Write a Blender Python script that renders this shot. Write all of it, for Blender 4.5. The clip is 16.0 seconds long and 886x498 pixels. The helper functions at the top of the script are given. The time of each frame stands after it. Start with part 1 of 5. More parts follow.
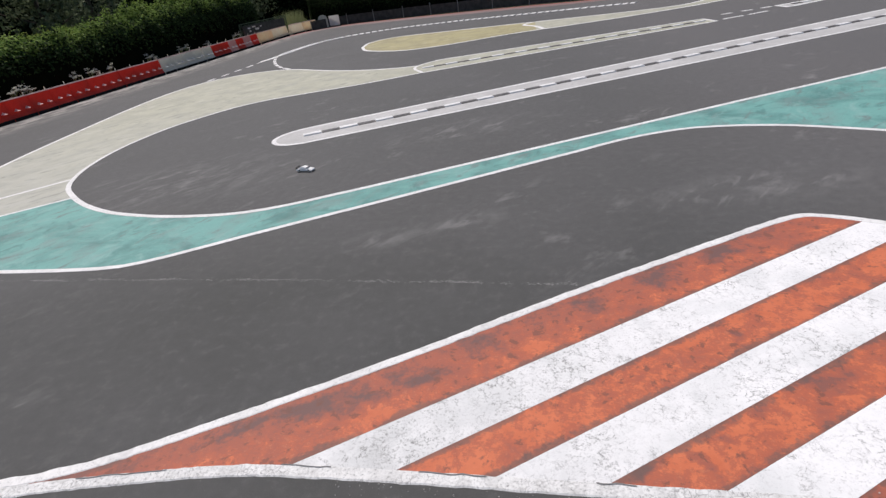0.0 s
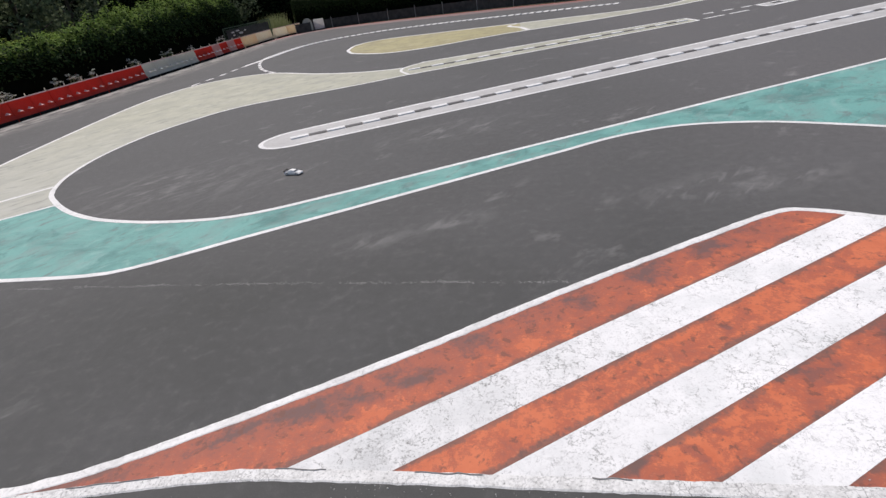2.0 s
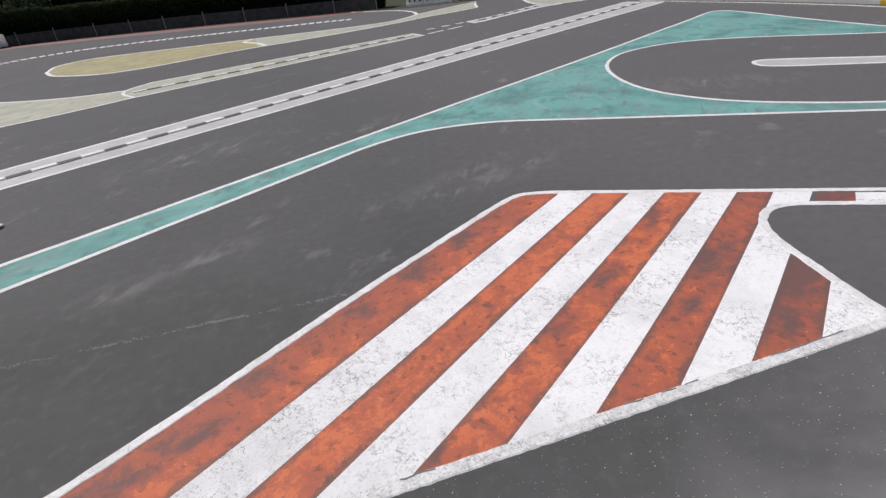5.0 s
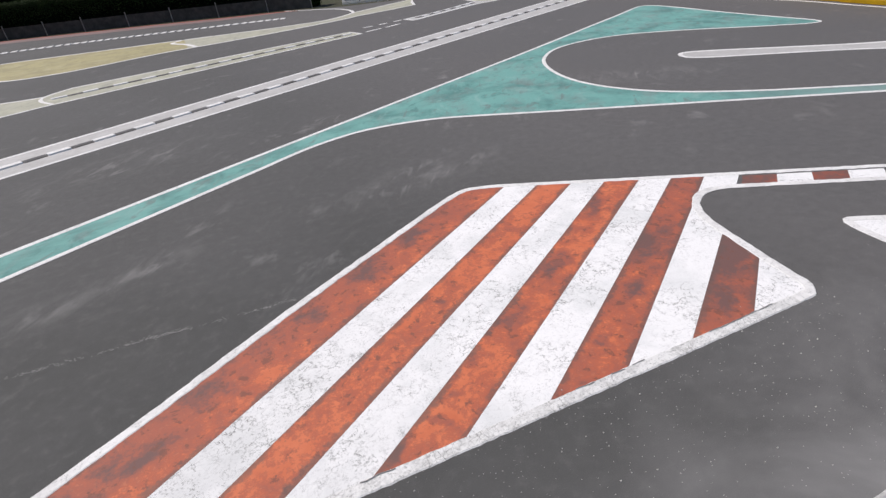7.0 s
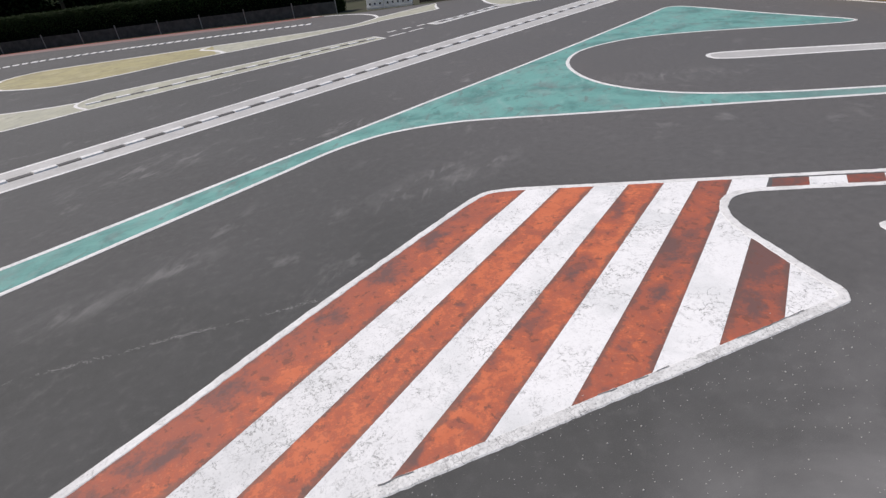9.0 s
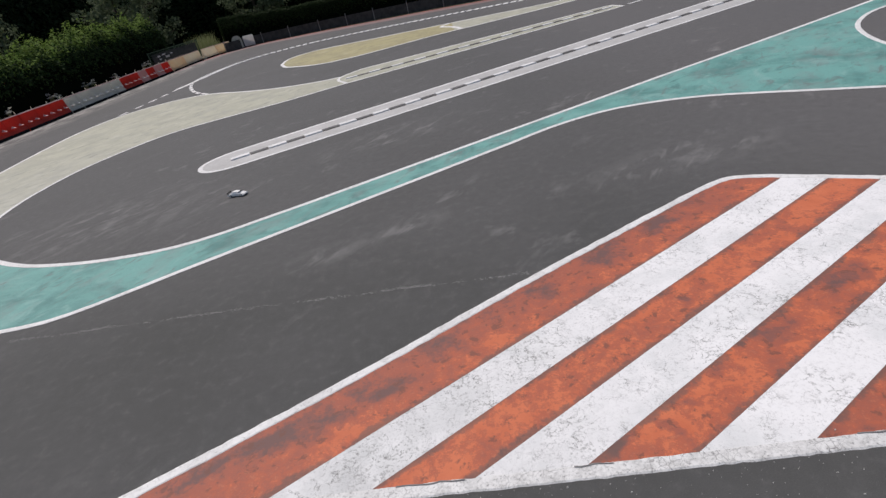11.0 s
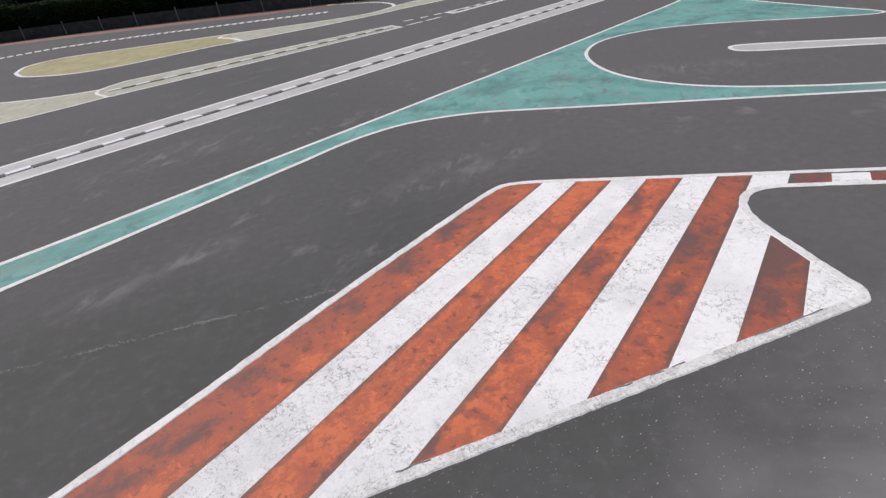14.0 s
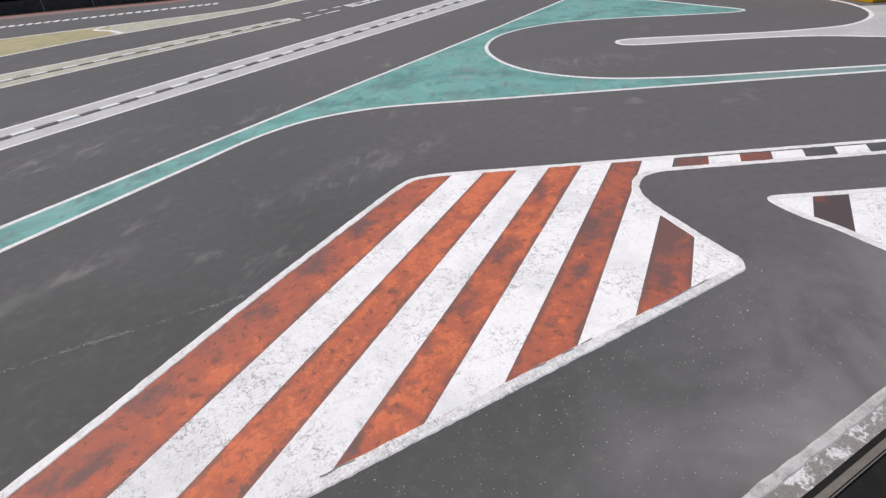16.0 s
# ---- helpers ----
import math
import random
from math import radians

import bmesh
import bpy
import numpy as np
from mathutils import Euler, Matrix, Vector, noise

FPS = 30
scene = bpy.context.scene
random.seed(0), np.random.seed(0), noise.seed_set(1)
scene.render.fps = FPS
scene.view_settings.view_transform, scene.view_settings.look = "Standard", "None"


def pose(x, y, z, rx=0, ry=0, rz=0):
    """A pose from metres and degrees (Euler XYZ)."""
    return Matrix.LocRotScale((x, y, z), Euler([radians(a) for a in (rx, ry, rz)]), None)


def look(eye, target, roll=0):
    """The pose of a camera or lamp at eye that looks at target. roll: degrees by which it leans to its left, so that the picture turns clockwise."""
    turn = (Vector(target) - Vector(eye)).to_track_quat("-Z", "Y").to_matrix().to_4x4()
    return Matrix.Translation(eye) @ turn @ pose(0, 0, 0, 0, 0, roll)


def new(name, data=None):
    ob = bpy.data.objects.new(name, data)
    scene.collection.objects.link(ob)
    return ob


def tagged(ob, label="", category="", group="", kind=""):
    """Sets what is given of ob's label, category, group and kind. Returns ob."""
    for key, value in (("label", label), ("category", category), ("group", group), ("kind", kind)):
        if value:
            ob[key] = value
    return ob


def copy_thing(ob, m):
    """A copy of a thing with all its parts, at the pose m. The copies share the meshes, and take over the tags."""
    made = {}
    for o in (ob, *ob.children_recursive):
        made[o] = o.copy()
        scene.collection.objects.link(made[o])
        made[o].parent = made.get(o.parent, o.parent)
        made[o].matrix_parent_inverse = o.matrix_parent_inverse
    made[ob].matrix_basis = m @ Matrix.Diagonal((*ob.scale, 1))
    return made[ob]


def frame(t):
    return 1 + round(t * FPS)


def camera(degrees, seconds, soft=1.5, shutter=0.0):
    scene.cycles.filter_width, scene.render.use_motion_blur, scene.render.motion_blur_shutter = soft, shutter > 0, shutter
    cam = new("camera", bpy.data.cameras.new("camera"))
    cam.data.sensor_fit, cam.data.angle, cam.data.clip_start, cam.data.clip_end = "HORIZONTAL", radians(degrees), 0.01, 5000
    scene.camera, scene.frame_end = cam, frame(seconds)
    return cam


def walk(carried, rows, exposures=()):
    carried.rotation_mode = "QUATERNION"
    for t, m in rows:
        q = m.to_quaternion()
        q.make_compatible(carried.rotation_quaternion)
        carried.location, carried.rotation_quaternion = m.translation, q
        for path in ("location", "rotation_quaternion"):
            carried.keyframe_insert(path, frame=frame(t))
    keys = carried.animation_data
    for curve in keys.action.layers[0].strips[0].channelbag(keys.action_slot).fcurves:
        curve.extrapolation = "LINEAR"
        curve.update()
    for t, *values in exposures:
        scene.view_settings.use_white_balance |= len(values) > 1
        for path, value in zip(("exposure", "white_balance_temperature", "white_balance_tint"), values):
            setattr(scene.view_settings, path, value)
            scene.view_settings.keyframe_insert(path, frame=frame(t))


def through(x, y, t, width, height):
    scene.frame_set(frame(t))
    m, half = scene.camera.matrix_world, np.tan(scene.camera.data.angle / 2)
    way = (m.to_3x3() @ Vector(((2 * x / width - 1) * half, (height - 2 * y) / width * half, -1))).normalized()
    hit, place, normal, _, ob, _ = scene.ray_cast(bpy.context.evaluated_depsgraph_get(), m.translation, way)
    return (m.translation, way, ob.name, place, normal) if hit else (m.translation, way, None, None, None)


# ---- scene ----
# camera: hand-held on the drivers' stand, turning from side to side
cam = camera(80.43, 16.0, soft=1.4)
# seconds, place, yaw, pitch, roll
ROWS = [
    (0.0, -0.006, -0.015, 3.024, 11.83, -27.41, -8.75),
    (0.5, -0.027, 0.008, 2.981, 14.99, -25.22, -8.04),
    (1.0, -0.025, -0.022, 3.003, 14.79, -26.19, -9.34),
    (1.5, -0.031, -0.032, 3.013, 13.14, -26.71, -9.27),
    (2.0, -0.028, -0.027, 3.009, 10.45, -27.38, -9.17),
    (2.5, -0.024, -0.022, 3.008, 7.95, -28.06, -9.00),
    (3.0, -0.011, -0.018, 3.010, 2.82, -28.94, -8.25),
    (3.5, 0.000, 0.000, 3.000, 0.00, -29.31, -7.93),
    (4.0, 0.008, 0.004, 2.998, -3.74, -29.57, -6.94),
    (4.5, 0.040, -0.001, 3.003, -8.46, -29.48, -7.80),
    (5.0, 0.054, -0.005, 3.011, -16.55, -29.31, -6.61),
    (5.2, 0.059, -0.014, 3.005, -19.17, -28.77, -6.32),
    (7.3, 0.066, -0.002, 2.994, -22.78, -30.21, -6.61),
    (7.5, 0.068, -0.002, 2.992, -22.77, -30.20, -6.61),
    (8.0, 0.076, 0.005, 2.977, -22.44, -29.65, -6.62),
    (8.2, 0.092, 0.002, 2.970, -21.98, -29.40, -6.82),
    (10.3, 0.036, 0.015, 2.987, -5.44, -29.29, -11.53),
    (10.5, 0.022, 0.036, 2.974, -0.97, -28.70, -12.46),
    (11.0, -0.016, 0.048, 2.968, 5.41, -27.92, -13.43),
    (11.5, -0.026, 0.043, 2.983, 10.72, -28.31, -14.37),
    (12.0, -0.042, 0.027, 2.985, 11.78, -28.79, -13.84),
    (12.5, -0.051, 0.000, 3.007, 10.30, -29.08, -13.22),
    (13.0, -0.030, -0.019, 3.041, -0.79, -31.02, -10.33),
    (13.5, 0.013, -0.008, 3.026, -13.43, -31.12, -7.95),
    (14.0, 0.031, -0.007, 3.021, -18.29, -30.35, -7.56),
    (14.5, 0.041, -0.013, 3.023, -21.57, -30.70, -7.16),
    (15.0, 0.046, -0.010, 3.018, -23.85, -31.15, -6.55),
    (15.5, 0.048, -0.012, 3.014, -26.10, -31.47, -6.14),
    (16.0, 0.049, -0.013, 3.013, -28.95, -31.96, -5.51),
]
walk(cam, [(t, pose(x, y, z, 90 + pitch, 0, yaw) @ pose(0, 0, 0, 0, 0, roll)) for t, x, y, z, yaw, pitch, roll in ROWS],
     exposures=[(0.0, 0.07, 6600, 13), (1.5, 0.09, 6600, 13), (4.0, -0.05, 6600, 13), (7.5, 0.05, 6600, 13), (11.0, -0.14, 6600, 13), (12.5, -0.04, 6600, 13), (13.0, -0.06, 6600, 13), (14.0, -0.10, 6600, 13), (15.0, 0.0, 6600, 13), (16.0, 0.0, 6600, 13)])

# ---------------------------------------------------------------- light
SUN_AZ, SUN_EL = math.radians(-40), math.radians(57)      # azimuth from +y towards +x
world = bpy.data.worlds.new("World")
scene.world = world
world.use_nodes = True
wn = world.node_tree.nodes
sky = wn.new("ShaderNodeTexSky")
sky.sky_type, sky.sun_disc = "NISHITA", False
sky.sun_elevation, sky.sun_rotation = SUN_EL, SUN_AZ
sky.air_density, sky.dust_density = 1.0, 1.2
world.node_tree.links.new(sky.outputs[0], wn["Background"].inputs[0])
wn["Background"].inputs[1].default_value = 0.085
sun = new("sun", bpy.data.lights.new("sun", "SUN"))
sun.data.energy, sun.data.angle, sun.data.color = 3.2, math.radians(0.55), (1.0, 0.95, 0.88)
sdir = Vector((math.sin(SUN_AZ) * math.cos(SUN_EL), math.cos(SUN_AZ) * math.cos(SUN_EL), math.sin(SUN_EL)))
sun.matrix_world = look(sdir * 60, (0, 0, 0))


# ---------------------------------------------------------------- materials
def shader(name, rough=0.8, metal=0.0):
    m = bpy.data.materials.new(name)
    m.use_nodes = True
    nt = m.node_tree
    b = nt.nodes["Principled BSDF"]
    b.inputs["Roughness"].default_value, b.inputs["Metallic"].default_value = rough, metal
    co = nt.nodes.new("ShaderNodeTexCoord").outputs["Object"]
    return m, nt, b, co


def stretched(nt, co, turn=0.0, sx=1.0, sy=1.0, sz=1.0):
    mp = nt.nodes.new("ShaderNodeMapping")
    mp.vector_type = "TEXTURE"
    mp.inputs["Rotation"].default_value = (0, 0, -turn)
    mp.inputs["Scale"].default_value = (1 / sx, 1 / sy, 1 / sz)
    nt.links.new(co, mp.inputs["Vector"])
    return mp.outputs[0]


def noise_tex(nt, co, scale, detail=4.0, rough=0.55, distort=0.0):
    n = nt.nodes.new("ShaderNodeTexNoise")
    n.inputs["Scale"].default_value, n.inputs["Detail"].default_value = scale, detail
    n.inputs["Roughness"].default_value, n.inputs["Distortion"].default_value = rough, distort
    nt.links.new(co, n.inputs["Vector"])
    return n.outputs["Fac"]


def ramp(nt, fac, stops):
    r = nt.nodes.new("ShaderNodeValToRGB")
    e = r.color_ramp.elements
    while len(e) < len(stops):
        e.new(0.5)
    for el, (p, c) in zip(e, stops):
        el.position = p
        el.color = (c, c, c, 1) if isinstance(c, (int, float)) else (*c, 1)
    nt.links.new(fac, r.inputs[0])
    return r.outputs[0]


def mixed(nt, fac, a, b, kind="MIX"):
    x = nt.nodes.new("ShaderNodeMix")
    x.data_type, x.blend_type = "RGBA", kind
    for sock, v in ((x.inputs[0], fac), (x.inputs[6], a), (x.inputs[7], b)):
        if isinstance(v, bpy.types.NodeSocket):
            nt.links.new(v, sock)
        elif isinstance(v, (int, float)):
            sock.default_value = v
        else:
            sock.default_value = (*v, 1)
    return x.outputs[2]


def bumped(nt, b, height, strength=0.3, dist=0.01):
    n = nt.nodes.new("ShaderNodeBump")
    n.inputs["Strength"].default_value, n.inputs["Distance"].default_value = strength, dist
    nt.links.new(height, n.inputs["Height"])
    nt.links.new(n.outputs[0], b.inputs["Normal"])


def coloured(nt, b, col):
    nt.links.new(col, b.inputs["Base Color"])


LANE = math.radians(-24)           # the lanes run 24 degrees off the stand
MARKS = math.radians(-52)          # tyre marks cross the lanes at a slant


def make_asphalt():
    m, nt, b, co = shader("asphalt", 0.85)
    grain = noise_tex(nt, co, 130, 3, 0.75)
    broad = noise_tex(nt, co, 0.30, 5, 0.62)
    along = stretched(nt, co, MARKS, 0.75, 1.25, 1)
    scuff = noise_tex(nt, along, 1.6, 8, 0.66, 0.25)
    where = noise_tex(nt, co, 0.26, 3, 0.5)
    dust = noise_tex(nt, co, 0.55, 5, 0.6, 0.6)
    # darker towards the stand and the left, paler to the right
    sep = nt.nodes.new("ShaderNodeSeparateXYZ")
    nt.links.new(co, sep.inputs[0])
    from_stand = nt.nodes.new("ShaderNodeMapRange")
    from_stand.inputs["From Min"].default_value, from_stand.inputs["From Max"].default_value = 4.9, 6.8
    nt.links.new(sep.outputs["Y"], from_stand.inputs["Value"])
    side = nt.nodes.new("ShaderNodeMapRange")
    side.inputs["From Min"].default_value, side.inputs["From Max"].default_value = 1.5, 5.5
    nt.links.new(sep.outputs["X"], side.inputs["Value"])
    col = mixed(nt, ramp(nt, grain, ((0.28, 0.0), (0.72, 1.0))), (0.058, 0.0562, 0.0550), (0.124, 0.1208, 0.1190))
    near = mixed(nt, from_stand.outputs[0], (0.67, 0.69, 0.67), (0.90, 0.91, 0.91))
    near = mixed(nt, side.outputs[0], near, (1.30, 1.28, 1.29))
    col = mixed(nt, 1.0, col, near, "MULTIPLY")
    col = mixed(nt, ramp(nt, broad, ((0.32, 0.0), (0.70, 0.6))), col, (0.106, 0.104, 0.105))
    sc = mixed(nt, 1.0, ramp(nt, scuff, ((0.57, 0.0), (0.72, 0.60))), ramp(nt, where, ((0.42, 0.06), (0.60, 1.0))), "MULTIPLY")
    # the asphalt by the stand has hardly been scuffed
    clean = nt.nodes.new("ShaderNodeMapRange")
    clean.inputs["From Min"].default_value, clean.inputs["From Max"].default_value = 3.6, 6.2
    clean.inputs["To Min"].default_value = 0.30
    nt.links.new(sep.outputs["Y"], clean.inputs["Value"])
    sc = mixed(nt, 1.0, sc, clean.outputs[0], "MULTIPLY")
    col = mixed(nt, sc, col, (0.255, 0.248, 0.243))
    # patches where tyres have scrubbed the surface pale
    scrub = None
    for cx, cy, rx, ry, turn in ((-7.0, 9.3, 2.9, 1.9, 0.2), (2.85, 6.95, 1.9, 0.65, 0.2), (2.45, 11.1, 0.55, 0.45, 0.0), (-1.15, 6.40, 0.9, 0.45, 0.4),
                                 (-5.35, 3.05, 0.75, 0.30, 0.2), (-2.1, 6.05, 0.7, 0.4, 0.3), (-1.5, 11.2, 2.2, 0.9, 0.3), (9.0, 9.2, 2.6, 0.8, -0.5)):
        mp = nt.nodes.new("ShaderNodeMapping")
        mp.vector_type = "TEXTURE"
        mp.inputs["Location"].default_value, mp.inputs["Rotation"].default_value, mp.inputs["Scale"].default_value = (cx, cy, 0), (0, 0, turn), (rx, ry, 1)
        nt.links.new(co, mp.inputs["Vector"])
        ln = nt.nodes.new("ShaderNodeVectorMath")
        ln.operation = "LENGTH"
        nt.links.new(mp.outputs[0], ln.inputs[0])
        z = ramp(nt, ln.outputs["Value"], ((0.15, 1.0), (1.0, 0.0)))
        scrub = z if scrub is None else mixed(nt, 1.0, scrub, z, "LIGHTEN")
    streak = noise_tex(nt, stretched(nt, co, MARKS, 0.62, 1.35), 2.1, 6, 0.62, 0.5)
    zones = scrub
    scrub = mixed(nt, 1.0, scrub, ramp(nt, streak, ((0.48, 0.04), (0.70, 0.9))), "MULTIPLY")
    col = mixed(nt, mixed(nt, 1.0, scrub, (0.52, 0.52, 0.52), "MULTIPLY"), col, (0.29, 0.283, 0.276))
    # short pale streaks inside those patches
    mark = noise_tex(nt, stretched(nt, co, MARKS, 0.50, 1.6), 3.0, 4, 0.55, 0.9)
    marks = mixed(nt, 1.0, zones, ramp(nt, mark, ((0.575, 0.0), (0.70, 0.42))), "MULTIPLY")
    col = mixed(nt, marks, col, (0.33, 0.322, 0.315))
    mott = noise_tex(nt, co, 7.5, 5, 0.66)
    col = mixed(nt, ramp(nt, mott, ((0.36, 0.16), (0.50, 0.0))), col, (0.045, 0.044, 0.043))
    col = mixed(nt, ramp(nt, mott, ((0.54, 0.0), (0.70, 0.18))), col, (0.20, 0.195, 0.19))
    chip = noise_tex(nt, co, 210, 2, 0.6)
    col = mixed(nt, ramp(nt, chip, ((0.66, 0.0), (0.72, 0.55))), col, (0.27, 0.262, 0.255))
    # pale dust blown against the stand
    drift = nt.nodes.new("ShaderNodeMapRange")
    drift.inputs["From Min"].default_value, drift.inputs["From Max"].default_value = 0.4, 3.2
    nt.links.new(sep.outputs["X"], drift.inputs["Value"])
    foot = nt.nodes.new("ShaderNodeMapRange")
    foot.inputs["From Min"].default_value, foot.inputs["From Max"].default_value = 2.3, 0.9
    nt.links.new(sep.outputs["Y"], foot.inputs["Value"])
    d = mixed(nt, 1.0, ramp(nt, dust, ((0.36, 0.10), (0.64, 1.0))), foot.outputs[0], "MULTIPLY")
    d = mixed(nt, 1.0, d, drift.outputs[0], "MULTIPLY")
    col = mixed(nt, d, col, (0.255, 0.25, 0.247))
    # and along the barriers on the far side
    rim_d = nt.nodes.new("ShaderNodeMapRange")
    rim_d.inputs["From Min"].default_value, rim_d.inputs["From Max"].default_value = -18.7, -20.9
    nt.links.new(sep.outputs["X"], rim_d.inputs["Value"])
    d = mixed(nt, 1.0, ramp(nt, noise_tex(nt, stretched(nt, co, 0.12, 1.7, 0.55), 1.5, 7, 0.66), ((0.42, 0.0), (0.62, 1.0))), rim_d.outputs[0], "MULTIPLY")
    col = mixed(nt, d, col, (0.42, 0.40, 0.375))
    coloured(nt, b, col)
    bumped(nt, b, grain, 0.6, 0.004)
    return m


def make_paint(name, fresh, worn, low, high, scale=2.2, cracks=0.0, speck=0.35, under=(0.12, 0.12, 0.12)):
    """Brushed track paint: patches of wear at two scales, hairline cracks, grit showing through."""
    m, nt, b, co = shader(name, 0.72)
    big = noise_tex(nt, co, scale, 6, 0.66, 0.35)
    mid = noise_tex(nt, co, scale * 7, 5, 0.65)
    fine = noise_tex(nt, co, 62, 4, 0.75)
    f = mixed(nt, 0.35, big, mid)
    col = mixed(nt, ramp(nt, f, ((low, 0.0), (high, 1.0))), fresh, worn)
    tone = noise_tex(nt, co, 0.9, 3, 0.5)
    col = mixed(nt, ramp(nt, tone, ((0.38, 0.0), (0.70, 0.3))), col, tuple(c * 0.72 for c in fresh))
    pits = mixed(nt, 1.0, ramp(nt, fine, ((0.50, 0.0), (0.66, 1.0))), ramp(nt, mid, ((0.44, 0.0), (0.64, 1.0))), "MULTIPLY")
    pits = mixed(nt, 1.0, pits, (speck, speck, speck), "MULTIPLY")
    col = mixed(nt, pits, col, under)
    if cracks:
        wob = nt.nodes.new("ShaderNodeVectorMath")
        wob.operation = "MULTIPLY_ADD"
        nn = nt.nodes.new("ShaderNodeTexNoise")
        nn.inputs["Scale"].default_value = 9
        nt.links.new(co, nn.inputs["Vector"])
        nt.links.new(nn.outputs["Color"], wob.inputs[0])
        wob.inputs[1].default_value = (0.10, 0.10, 0.10)
        nt.links.new(co, wob.inputs[2])
        v = nt.nodes.new("ShaderNodeTexVoronoi")
        v.feature = "DISTANCE_TO_EDGE"
        v.inputs["Scale"].default_value = 17
        nt.links.new(wob.outputs[0], v.inputs["Vector"])
        line = ramp(nt, v.outputs["Distance"], ((0.0, 1.0), (0.055, 0.0)))
        part_of = ramp(nt, noise_tex(nt, co, 3.2, 4, 0.6), ((0.46, 0.0), (0.66, 1.0)))
        c = mixed(nt, 1.0, line, part_of, "MULTIPLY")
        c = mixed(nt, 1.0, c, (cracks, cracks, cracks), "MULTIPLY")
        col = mixed(nt, c, col, (0.16, 0.15, 0.15))
    coloured(nt, b, col)
    bumped(nt, b, mid, 0.35, 0.004)
    return m


# plan place and half-lengths of the worn patches on the striped island
WORN_PATCHES = ((-1.91, 2.98, 0.42, 0.17), (-1.11, 3.32, 0.36, 0.18), (-0.54, 3.76, 0.34, 0.19), (0.42, 4.31, 0.20, 0.15), (1.16, 4.77, 0.34, 0.17),
                (1.90, 5.22, 0.30, 0.13), (-2.45, 2.80, 0.34, 0.11), (-1.50, 3.12, 0.26, 0.14), (0.70, 3.52, 0.15, 0.09), (1.59, 3.79, 0.14, 0.09), (1.47, 2.91, 0.14, 0.09),
                (1.20, 2.72, 0.17, 0.05), (0.93, 2.54, 0.10, 0.09), (0.60, 2.47, 0.13, 0.06), (2.04, 3.28, 0.30, 0.17), (2.49, 2.62, 0.14, 0.10),
                (3.95, 3.50, 0.55, 0.24), (3.25, 3.02, 0.25, 0.15), (4.40, 2.95, 0.60, 0.30), (3.72, 2.50, 0.26, 0.12), (2.90, 3.80, 0.55, 0.16), (4.10, 4.55, 0.40, 0.12))


